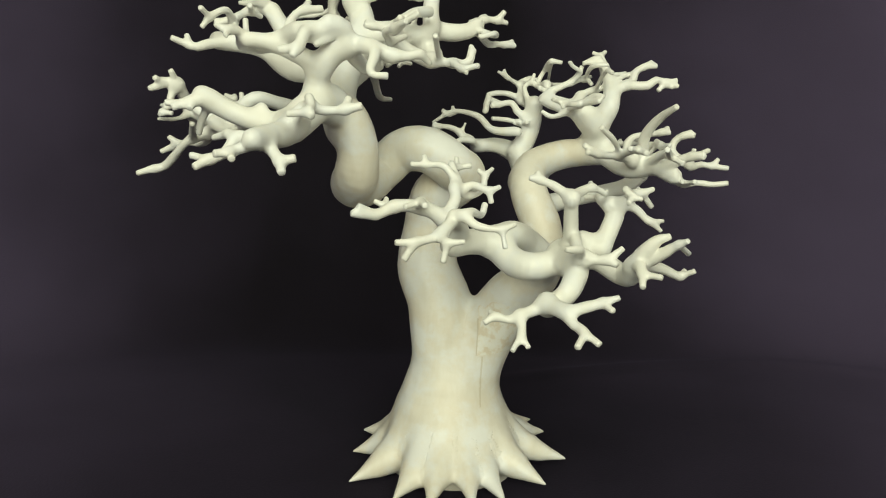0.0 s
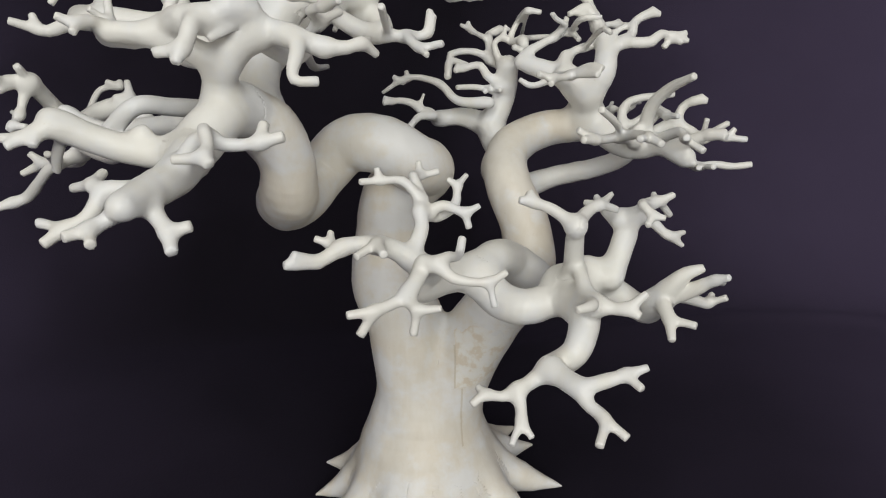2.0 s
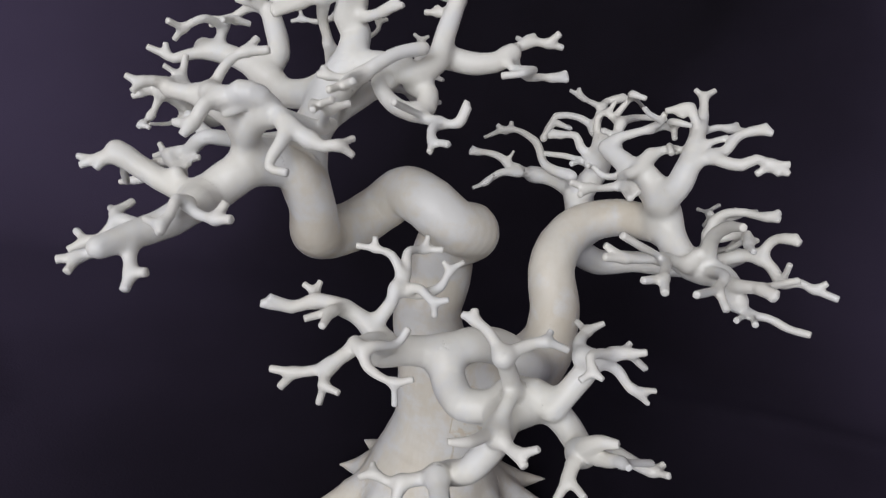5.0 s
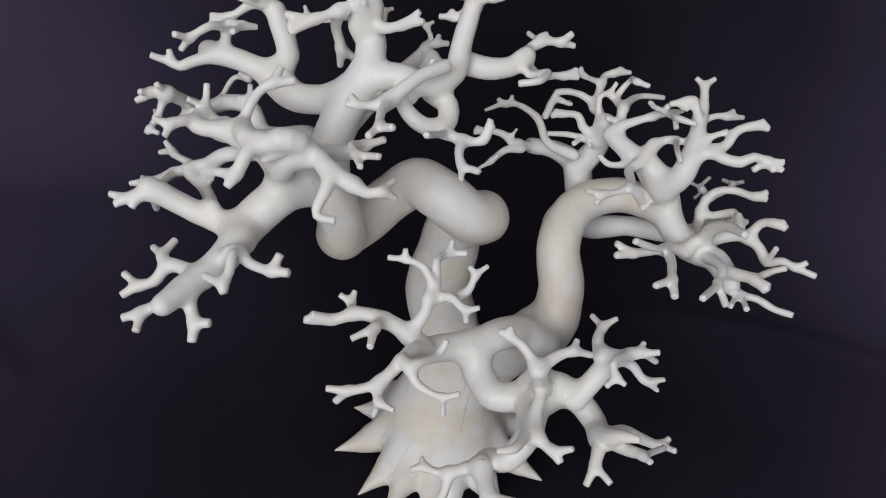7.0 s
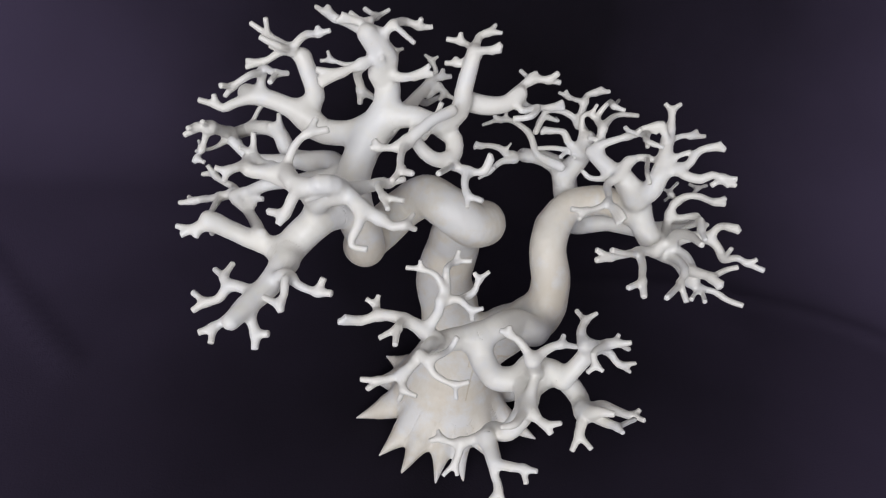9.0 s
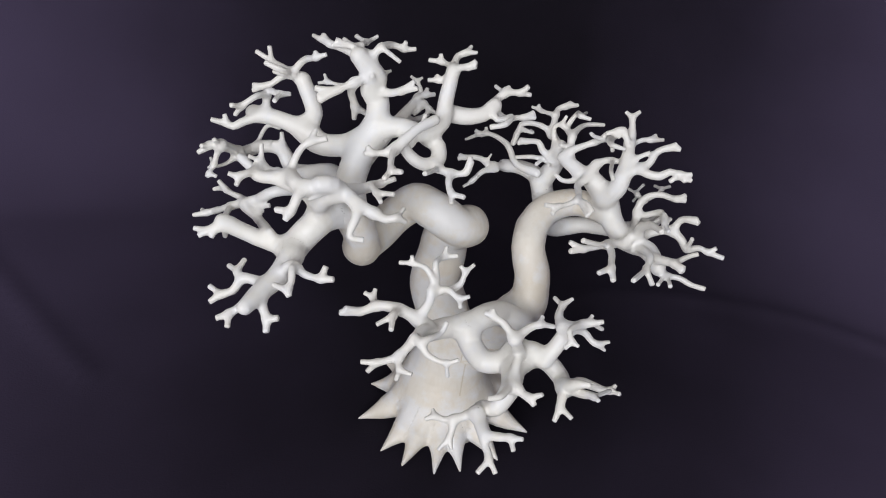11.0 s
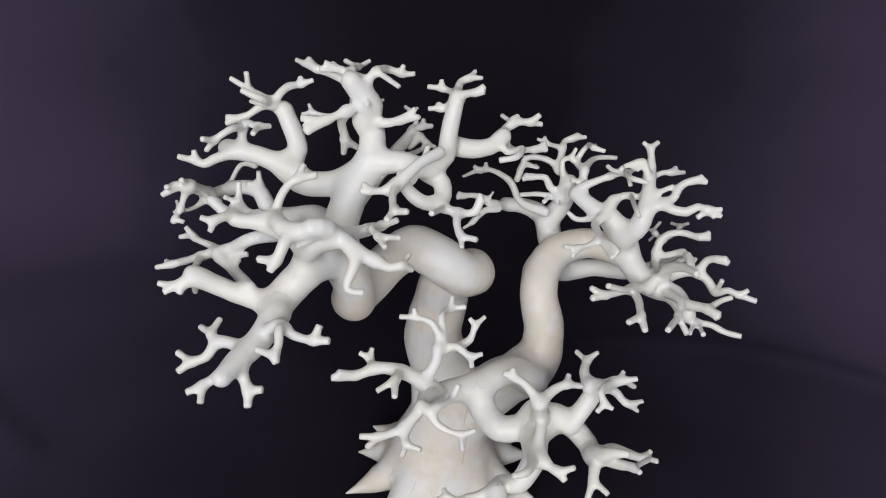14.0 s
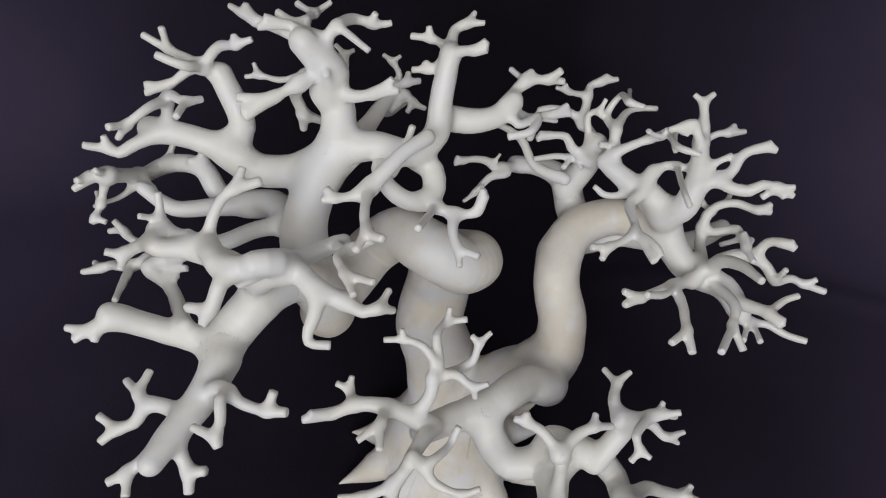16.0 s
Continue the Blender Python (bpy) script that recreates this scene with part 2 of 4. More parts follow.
def tapered(points, r0, r1):
    n = len(points) - 1
    return [(*q[:3], q[3] if len(q) > 3 else r0 + (r1 - r0) * i / n) for i, q in enumerate(points)]


def limb(name, r0, r1, points, parent=None, label=""):
    owner = piece(name, parent, PRINT, label)
    chain(owner, tapered(points, 0.93 * r0, 0.93 * r1))
    return owner


def twig(parent, r0, r1, *lines):
    """A twig with the short forked tips that grow from it."""
    owner = piece("twig", parent, PRINT)
    for i, points in enumerate(lines):
        chain(owner, tapered(points, r0 if i == 0 else r1 * 1.08, r1), 0.16, True)
    return owner


def tube_shell(line, sides, verts, faces):
    """A rough closed shell round a centre line."""
    start, side = len(verts), None
    for i, row in enumerate(line):
        q, r = Vector(row[:3]), row[3]
        way = Vector(line[min(i + 1, len(line) - 1)][:3] - line[max(i - 1, 0)][:3]).normalized()
        side = way.orthogonal().normalized() if side is None else (side - way * side.dot(way)).normalized()
        up = way.cross(side)
        for k in range(sides):
            a = 2 * math.pi * k / sides
            v = q + (side * math.cos(a) + up * math.sin(a)) * r
            verts.append((v.x, v.y, max(v.z, 0.0)))
    for i in range(len(line) - 1):
        for k in range(sides):
            a, b = start + i * sides + k, start + i * sides + (k + 1) % sides
            faces.append((a, b, b + sides, a + sides))
    faces.append(tuple(range(start + sides - 1, start - 1, -1)))
    faces.append(tuple(range(len(verts) - sides, len(verts))))


def normals_of(co, quads):
    n = np.zeros_like(co)
    face = np.cross(co[quads[:, 2]] - co[quads[:, 0]], co[quads[:, 3]] - co[quads[:, 1]])
    for k in range(4):
        for i in range(3):
            n[:, i] += np.bincount(quads[:, k], face[:, i], len(co))
    return n / np.maximum(np.linalg.norm(n, axis=1, keepdims=True), 1e-9)


def blended_distance(co, cells, table, stems, roots, girth):
    """Distance of each place from the tree's surface, with soft fillets where branches meet, the branch that is nearest, and how far it belongs to the trunk."""
    dist, owner, tone = np.zeros(len(co)), np.zeros(len(co), int), np.zeros(len(co))
    key = np.floor(co / 0.8).astype(int)
    order = np.lexsort(key.T)
    cuts = np.flatnonzero(np.any(np.diff(key[order], axis=0), axis=1)) + 1
    for group in np.split(order, cuts):
        segs = np.array(cells.get(tuple(key[group[0]]), []), int)
        if not len(segs):
            continue
        t = table[segs]
        p = co[group][:, None, :]
        ab = t[:, 3:6] - t[:, 0:3]
        along = np.clip(((p - t[:, 0:3]) * ab).sum(2) / np.maximum((ab * ab).sum(1), 1e-9), 0, 1)
        rad = t[:, 6] + along * (t[:, 7] - t[:, 6])
        d = np.linalg.norm(p - t[:, 0:3] - along[..., None] * ab, axis=2) - rad
        way = ab / np.maximum(np.linalg.norm(ab, axis=1, keepdims=True), 1e-9)
        beyond = ((p - t[:, 3:6]) * way).sum(2)
        d = np.where((t[:, 9] > 0) & (beyond > d), beyond, d)
        ids = t[:, 8].astype(int)
        firsts = np.flatnonzero(np.r_[True, np.diff(ids) != 0])
        best = np.minimum.reduceat(d, firsts, axis=1)
        names = ids[firsts]
        owner[group] = names[np.argmin(best, axis=1)]
        is_stem = stems[names]
        if is_stem.all():
            tone[group] = 1.0
        elif is_stem.any():
            tone[group] = np.clip(0.5 + (best[:, ~is_stem].min(axis=1) - best[:, is_stem].min(axis=1)) / 1.1, 0, 1)
        is_root = roots[names]
        if is_root.sum() > 1:  # the skirt and its spikes flow into one another
            skirt = -0.24 * np.log(np.exp(np.clip(-best[:, is_root] / 0.24, -40, 40)).sum(axis=1))
            best = np.column_stack([best[:, ~is_root], skirt])
            names = np.r_[names[~is_root], names[is_root][0]]
        near = np.argsort(best, axis=1)
        rows = np.arange(len(group))
        a = best[rows, near[:, 0]]
        for other in range(1, min(len(names), 4)):
            b = best[rows, near[:, other]]
            k = np.clip(0.16 + 0.4 * np.minimum(girth[names[near[:, 0]]], girth[names[near[:, other]]]), 0.2, 0.5)
            h = np.maximum(k - np.abs(a - b), 0) / k
            a = np.minimum(a, b) - h * h * k / 4
        dist[group] = np.maximum(a, -co[group][:, 2])
    return dist, owner, tone


def grow_tree(voxel):
    verts, faces, table, cells = [], [], [], {}
    for c, (owner, line, flat) in enumerate(CHAINS):
        tube_shell(line, 24 if line[:, 3].max() > 0.5 else 12, verts, faces)
        for i in range(len(line) - 1):
            a, b = line[i], line[i + 1]
            reach = max(a[3], b[3]) + 1.0
            low = np.floor((np.minimum(a[:3], b[:3]) - reach) / 0.8).astype(int)
            high = np.floor((np.maximum(a[:3], b[:3]) + reach) / 0.8).astype(int)
            for x in range(low[0], high[0] + 1):
                for y in range(low[1], high[1] + 1):
                    for z in range(low[2], high[2] + 1):
                        cells.setdefault((x, y, z), []).append(len(table))
            table.append((*a[:3], *b[:3], a[3], b[3], c, 1 if flat and i == len(line) - 2 else 0))
    table = np.array(table)
    girth = np.array([c[1][:, 3].max() for c in CHAINS])
    stems = np.array([PIECES[c[0]][0].startswith(("trunk", "root")) for c in CHAINS])
    roots = np.array([PIECES[c[0]][0].startswith("root") for c in CHAINS])
    rough = bpy.data.meshes.new("rough")
    rough.from_pydata(verts, [], faces)
    shell = new("shell", rough)
    remesh = shell.modifiers.new("fuse", "REMESH")
    remesh.mode, remesh.voxel_size = "VOXEL", voxel
    fused = shell.evaluated_get(bpy.context.evaluated_depsgraph_get()).to_mesh()
    co = np.empty(len(fused.vertices) * 3)
    fused.vertices.foreach_get("co", co)
    co = co.reshape(-1, 3)
    quads = np.empty(len(fused.polygons) * 4, int)
    fused.polygons.foreach_get("vertices", quads)
    quads = quads.reshape(-1, 4)
    bpy.data.objects.remove(shell)
    edges = np.concatenate([quads[:, [k, (k + 1) % 4]] for k in range(4)])
    count = np.bincount(edges[:, 0], minlength=len(co))[:, None]

    def relaxed(co, amount):
        mean = np.stack([np.bincount(edges[:, 0], co[edges[:, 1], i], len(co)) for i in range(3)], 1) / np.maximum(count, 1)
        return co + amount * (mean - co)

    for turn in range(7):
        d, owner, tone = blended_distance(co, cells, table, stems, roots, girth)
        co = co - normals_of(co, quads) * np.clip(d, -0.16, 0.16)[:, None] * 0.95
        if turn in (1, 3, 4):
            co = relaxed(relaxed(co, 0.5), 0.5)
    for amount in (0.45, -0.46, 0.45, -0.46, 0.4, -0.41):
        co = relaxed(co, amount)
    # the hand-finished surface is not quite even
    nor, rng, swell = normals_of(co, quads), np.random.default_rng(7), np.zeros(len(co))
    for wave in list(rng.uniform(0.8, 2.0, 10)) + list(rng.uniform(3.0, 6.0, 14)):
        way = rng.normal(size=3)
        swell += (0.0045 if wave < 2.5 else 0.0014) * np.sin(co @ (way / np.linalg.norm(way) * wave * 2.2) + rng.uniform(0, 6.3))
    co = co + nor * np.clip(swell, -0.09, 0.09)[:, None]
    co[:, 2] = np.maximum(co[:, 2], 0.0)
    nor = normals_of(co, quads)
    owners = np.array([c[0] for c in CHAINS])[owner]
    of_face = owners[quads[:, 0]]
    made = []
    for i, (name, parent, material, label) in enumerate(PIECES):
        mine = quads[of_face == i]
        if not len(mine):
            made.append(None)
            continue
        used, index = np.unique(mine, return_inverse=True)
        data = bpy.data.meshes.new(name)
        data.from_pydata((co[used] * CM).tolist(), [], index.reshape(-1, 4).tolist())
        data.polygons.foreach_set("use_smooth", [True] * len(data.polygons))
        data.normals_split_custom_set_from_vertices(nor[used].tolist())
        data.attributes.new("trunk_tone", "FLOAT", "POINT").data.foreach_set("value", tone[used])
        data.materials.append(material)
        ob = new(name, data)
        ob.parent = made[parent] if parent is not None and made[parent] else tree
        if label:
            ob["label"] = label
        made.append(ob)


# foot: a flared skirt with pointed roots
foot = piece("root_flare", None, PRINT, "pale flared root skirt with pointed roots")
chain(foot, [(-0.05, 0.0, -2.2, 2.9), (-0.15, 0.0, 0.2, 2.95), (-0.3, -0.05, 1.4, 2.95), (-0.45, -0.1, 2.5, 2.6), (-0.5, -0.1, 3.3, 2.28), (-0.45, -0.1, 4.4, 1.75), (-0.4, -0.1, 6.0, 1.1)], 0.4)


def root_spike(x, y, z, width):
    """One pointed root that slopes from the skirt down and outwards to its tip."""
    owner = piece("root_spike", foot, PRINT)
    chain(owner, [(x * 0.34 - 0.2, y * 0.34, 2.3, width * 0.75), (x * 0.66 - 0.05, y * 0.66, 0.8 + 0.5 * z, width * 0.6), (x, y, z, 0.04)], 0.07)


for x, y, z, width in [(-4.3, 2.6, 0.7, 1.1), (-4.9, 0.9, 0.3, 1.15), (-5.25, -1.9, 0.1, 1.15), (-3.5, -4.3, 0.4, 1.1), (-2.15, -5.15, 0.5, 1.0), (-0.3, -5.45, 0.5, 0.85),
                       (1.15, -5.0, 0.5, 0.85), (3.25, -4.0, 0.7, 1.1), (5.0, -1.7, 0.8, 1.05), (5.0, 1.6, 0.8, 1.0), (4.8, 3.3, 0.8, 0.9),
                       (2.6, 4.5, 0.6, 1.1), (0.3, 5.1, 0.5, 1.1), (-2.2, 4.6, 0.5, 1.1)]:
    root_spike(x, y, z, width)
# trunk: two stems that rise from the foot, the taller one looping over itself
trunk = piece("trunk", None, PRINT, "ivory trunk looping over itself")
chain(trunk, [(-0.55, -0.1, 2.6, 2.1), (-0.6, -0.1, 4.2, 1.78), (-0.8, -0.1, 6.1, 1.6), (-1.19, 0.01, 8.04, 1.5), (-1.76, 0.31, 9.74, 1.41), (-1.6, 0.69, 11.37, 1.3), (-1.45, 0.41, 12.92, 1.19), (-0.49, -0.4, 13.92, 1.09), (-1.03, -1.23, 14.35, 1.02), (-2.22, -1.21, 15.03, 1), (-3.25, -0.47, 14.92, 0.97), (-4.14, -0.34, 14.03, 0.94), (-4.88, -1.24, 13.43, 0.94), (-5.46, -2.48, 13.45, 0.95), (-5.41, -3.57, 13.96, 0.89), (-5.41, -4.09, 15.03, 0.77), (-5.79, -4.41, 16.02, 0.7), (-6.6, -4.7, 16.5, 0.64)])
trunk_fork = piece("trunk_fork", None, PRINT, "ivory second stem of the trunk")
chain(trunk_fork, [(0.05, -0.1, 2.6, 2), (0.15, -0.2, 4.2, 1.68), (0.75, -0.6, 6.2, 1.44), (1.81, -1.23, 8.33, 1.25), (3.14, -1.55, 10.04, 1.05), (3.2, -1.1, 11.81, 0.92), (2.76, -0.5, 13.26, 0.86), (2.89, 0.43, 14, 0.84), (3.49, 1.17, 14.62, 0.8), (4.87, 1.38, 15.18, 0.71), (6.18, 0.62, 15.37, 0.64)])
ring_limb = piece("ring_limb", None, PRINT, "white limb curled into a ring")
chain(ring_limb, [(0, -5.5, 11.45, 0.55), (0.49, -6.2, 10.89, 0.56), (1.06, -6.79, 10.79, 0.52), (1.87, -6.69, 10.93, 0.51), (2.42, -6.14, 11.3, 0.49)])
ring_neck = piece("ring_neck", None, PRINT, "")
chain(ring_neck, [(2.62, -1.61, 9.89, 0.92), (2.73, -3.23, 10.48, 0.73), (1.66, -3.92, 11.39, 0.61), (0.77, -4.83, 11.77, 0.57), (0.05, -5.5, 11.55, 0.55)])
front_stalk = limb("limb", 0.40, 0.22, [(2.6, -6.5, 11.15, 0.4), (2.4, -7.1, 12, 0.29), (2.2, -7.55, 12.75, 0.25), (1.97, -8.05, 13.5, 0.22)])
front_limb = limb("limb", 0.42, 0.33, [(2.39, -6.06, 11, 0.42), (2.28, -7.44, 11.23, 0.37), (2.28, -8.81, 11.45, 0.33)])
crown_left_limb = limb("limb", 0.56, 0.34, [(-5.43, -2.18, 19.12, 0.56), (-6.77, -1.86, 18.21, 0.52), (-8.08, -1.66, 18.06, 0.49), (-8.69, -1.51, 18.59, 0.47), (-8.31, -1.13, 19.19, 0.41), (-8.99, -0.45, 20.51, 0.34)])
twig(crown_left_limb, 0.17, 0.10, [(-8.99, -0.45, 20.51), (-9.71, -0.77, 21.01), (-10.35, -0.7, 21.27), (-11.11, -0.5, 21.54)], [(-10.35, -0.7, 21.27), (-10.39, -0.81, 21.98)])
twig(crown_left_limb, 0.14, 0.10, [(-9.42, -0.67, 20.82), (-9.71, -1.46, 21.22), (-10.42, -1.51, 21.48)])
twig(crown_left_limb, 0.14, 0.09, [(-9.42, -0.67, 20.82), (-9.77, -0.69, 20.74), (-10.37, -0.5, 20.72)])
twig(crown_left_limb, 0.17, 0.10, [(-9.42, -0.67, 20.82), (-8.89, -0.81, 21.53), (-8.17, -1.45, 22), (-7.69, -1.43, 22.2)], [(-8.17, -1.45, 22), (-8.23, -1.36, 22.26)])
twig(crown_left_limb, 0.19, 0.10, [(-8.99, -0.45, 20.51), (-9.83, -0.34, 20.55), (-10.6, -0.51, 20.03), (-11.34, -0.45, 19.92)], [(-10.6, -0.51, 20.03), (-11.32, -0.6, 19.67)])
crown_lower_left_limb = limb("limb", 0.44, 0.35, [(-8.25, -1.74, 18.47, 0.44), (-9.62, -1.55, 18.87, 0.39), (-11.04, -1.4, 18.99, 0.35)])
twig(crown_lower_left_limb, 0.19, 0.10, [(-10.47, -1.46, 18.96), (-10.48, -1.26, 19.46), (-10.46, -1.04, 19.95), (-9.73, -1.64, 20.16), (-9.37, -1.27, 20.08)], [(-9.73, -1.64, 20.16), (-9.7, -2.61, 20.23)])
twig(crown_lower_left_limb, 0.17, 0.10, [(-10.5, -1.07, 19.83), (-10.71, -2.11, 20.07), (-11.21, -2.46, 19.69), (-11.52, -2.54, 19.25)], [(-11.21, -2.46, 19.69), (-11.49, -3, 19.93)])
twig(crown_lower_left_limb, 0.21, 0.10, [(-10.47, -1.46, 18.96), (-11.29, -1.95, 18.76), (-11.73, -2.23, 18.56), (-12.01, -2.18, 18.61), (-12.67, -2.39, 18.83)], [(-12.01, -2.18, 18.61), (-12.14, -2.1, 19.04)])
back_left_limb = limb("limb", 0.48, 0.22, [(-5.95, -3.57, 16.52, 0.48), (-6.67, -2.36, 16.43, 0.51), (-7.52, -1.1, 16.21, 0.51), (-8.59, -0.48, 15.69, 0.46), (-9.6, -0.06, 15.57, 0.39), (-10.3, 0.47, 16.29, 0.35), (-11.32, 0.91, 16.13, 0.33), (-12.07, 1.12, 15.72, 0.31), (-12.3, 0.27, 15.97, 0.28), (-12.42, -0.68, 16.56, 0.25), (-12.61, -1.49, 17.12, 0.22)])
twig(back_left_limb, 0.21, 0.10, [(-12.61, -1.49, 17.12), (-13.08, -1.7, 17.16), (-13.33, -1.83, 16.97), (-13.57, -2.05, 16.84)], [(-13.14, -1.73, 17.13), (-13.33, -2.15, 17.29)], [(-12.61, -1.49, 17.12), (-12.76, -1.99, 17.63)])
twig(back_left_limb, 0.16, 0.10, [(-12.66, -1.51, 17.13), (-12.84, -1.62, 16.6), (-12.91, -1.85, 16.22), (-13.07, -2.45, 15.86)], [(-13.02, -2.26, 15.96), (-12.6, -2.39, 15.92)], [(-12.91, -1.85, 16.22), (-13.27, -1.31, 16.28)], [(-12.91, -1.85, 16.22), (-13.3, -1.56, 15.85)])
twig(back_left_limb, 0.15, 0.10, [(-10.3, 0.47, 16.29), (-10.29, 0.57, 16.68), (-10.36, 0.72, 17.15)], [(-10.29, 0.55, 16.6), (-10.77, 0.42, 16.61)])
twig(back_left_limb, 0.12, 0.08, [(-11.89, 1.14, 15.8), (-11.4, 1.83, 16.82), (-10.74, 1.65, 16.92), (-10.75, 1.73, 17.13)], [(-10.74, 1.65, 16.92), (-11.2, 1.71, 17.11)])
twig(back_left_limb, 0.23, 0.12, [(-12.35, -0.11, 16.18), (-11.84, -0.56, 15.94), (-11.77, -0.66, 16), (-11.76, -0.65, 16.19)], [(-11.78, -0.64, 15.97), (-12.52, -0.59, 16.12)])
twig(back_left_limb, 0.12, 0.08, [(-12.19, -0.26, 16.09), (-12.81, -0.94, 15.77), (-13.41, -1.32, 15.73)])
back_left_fork = limb("limb", 0.35, 0.22, [(-8.26, -0.64, 15.83, 0.35), (-9.65, -0.92, 15.75, 0.31), (-10.91, -1.1, 15.71, 0.27), (-11.94, -0.86, 16.24, 0.22)])
front_left_limb = limb("limb", 0.37, 0.26, [(-6.15, -6.4, 18.45, 0.37), (-6.22, -6.72, 18.88, 0.36), (-6.64, -6.94, 18.97, 0.34), (-6.88, -6.89, 18.8, 0.32), (-7.39, -6.89, 18.68, 0.31), (-8.12, -6.06, 18.59, 0.29), (-8.99, -5.51, 18.31, 0.28), (-9.56, -5.36, 18.42, 0.26)])
twig(front_left_limb, 0.24, 0.11, [(-7.54, -6.78, 18.66), (-7.7, -6.77, 18.78), (-8.12, -5.81, 18.74), (-8.01, -5.45, 19.24), (-7.7, -5.1, 19.67), (-6.91, -4.77, 19.9)], [(-7.57, -5.03, 19.74), (-7.4, -4.59, 20.16)])
twig(front_left_limb, 0.17, 0.10, [(-9.56, -5.36, 18.42), (-9.57, -5.09, 18.83), (-9.62, -4.86, 19.3)], [(-9.57, -5.19, 18.66), (-9.96, -5.54, 18.99)])
twig(front_left_limb, 0.20, 0.10, [(-9.56, -5.36, 18.42), (-9.77, -6.33, 18.64), (-10.1, -6.58, 18.6), (-10.42, -6.7, 18.74)], [(-9.99, -6.52, 18.6), (-10.03, -6.93, 18.36)])
twig(front_left_limb, 0.24, 0.12, [(-7.29, -6.92, 18.7), (-7.45, -7.38, 18.56), (-7.59, -7.62, 18.14), (-7.82, -7.91, 17.69)], [(-7.65, -7.7, 18.01), (-8.29, -7.56, 17.91)])
twig(front_left_limb, 0.12, 0.10, [(-8.64, -5.69, 18.39), (-8.82, -5.49, 18.55)])
lower_left_loop = limb("limb", 0.30, 0.20, [(-6.75, -2.23, 16.41, 0.3), (-7.71, -2.61, 16.38, 0.28), (-8.53, -3.46, 16.49, 0.27), (-9.36, -4.05, 16.56, 0.26), (-10.27, -3.73, 15.8, 0.24), (-10.77, -3.95, 15.63, 0.23), (-10.19, -4.25, 15.24, 0.22), (-8.87, -6.55, 16.06, 0.2)])
twig(lower_left_loop, 0.19, 0.10, [(-10.76, -3.97, 15.6), (-11.51, -2.26, 14.84), (-12.14, -1.92, 14.82), (-12.87, -1.23, 14.61), (-13.33, -1.11, 14.4)], [(-12.51, -1.56, 14.74), (-12.99, -1.23, 15.02)])
twig(lower_left_loop, 0.19, 0.10, [(-11.04, -3.22, 15.25), (-11.85, -3.25, 14.88), (-13, -2.2, 13.82), (-13.5, -2.33, 13.67), (-13.98, -2.32, 13.51)], [(-13.3, -2.26, 13.72), (-13.69, -1.91, 13.62)])
twig(lower_left_loop, 0.14, 0.10, [(-11.12, -3.22, 15.22), (-10.3, -3.86, 15.46), (-9.88, -4.23, 15.54)], [(-10.45, -3.74, 15.42), (-9.58, -4.08, 15.83)])
twig(lower_left_loop, 0.13, 0.10, [(-11.69, -3.28, 14.97), (-11.36, -5.31, 15.47)])
left_limb = limb("limb", 0.60, 0.53, [(-6.55, -5, 16.5, 0.6), (-7.02, -5.7, 16.38, 0.64), (-7.6, -6.25, 15.8, 0.62), (-7.95, -6.9, 15.45, 0.53)])
left_arm = limb("limb", 0.45, 0.33, [(-7.9, -6.68, 15.53, 0.45), (-9.03, -6.55, 15.63, 0.37), (-9.94, -6.55, 15.93, 0.34), (-10.79, -6.65, 16.37, 0.33)])
twig(left_arm, 0.21, 0.11, [(-10.54, -6.62, 16.23), (-10.85, -6.87, 16.23), (-11.29, -6.96, 16.07), (-11.94, -6.96, 16.04)], [(-11.19, -6.95, 16.09), (-11.66, -7.23, 15.87)], [(-11.05, -6.93, 16.15), (-11.12, -7.22, 15.87)])
twig(left_arm, 0.14, 0.10, [(-10.54, -6.62, 16.23), (-10.91, -6.18, 15.53), (-11.03, -5.91, 15.09)])
left_lower_arm = limb("limb", 0.49, 0.32, [(-7.74, -7.3, 15.54, 0.49), (-8.06, -8.28, 15.2, 0.44), (-8.47, -9.22, 15.07, 0.38), (-8.81, -10.14, 14.95, 0.32)])
twig(left_lower_arm, 0.23, 0.12, [(-8.31, -8.84, 15.11), (-8.92, -8.5, 15.02), (-9.43, -8.47, 14.98), (-9.79, -8.71, 14.48), (-10.27, -8.81, 14.25), (-10.66, -9.08, 14.01)], [(-10.23, -8.79, 14.27), (-10.85, -8.5, 14.37)])
twig(left_lower_arm, 0.16, 0.11, [(-9.43, -8.47, 14.98), (-9.72, -8.27, 15.08), (-9.62, -7.55, 15.28)], [(-9.73, -8.22, 15.1), (-10.28, -7.71, 14.96)])
twig(left_lower_arm, 0.21, 0.12, [(-8.51, -9.31, 15.06), (-9, -9.79, 14.75), (-9.33, -10.07, 14.57), (-9.87, -10.47, 14.46)], [(-9.43, -10.15, 14.54), (-9.33, -10.73, 14.33)])
twig(left_lower_arm, 0.21, 0.12, [(-8.47, -9.22, 15.07), (-8.32, -9.58, 14.7), (-8.05, -9.93, 14.32), (-7.94, -10.35, 13.99)], [(-8.05, -9.93, 14.32), (-7.57, -9.94, 14.44)])
twig(left_lower_arm, 0.21, 0.12, [(-8.02, -8.18, 15.23), (-7.35, -8.56, 16.1), (-6.85, -8.87, 15.97), (-6.24, -9.07, 16), (-5.58, -9.2, 16.17)], [(-6.11, -9.1, 16.02), (-5.98, -8.77, 16.43)])
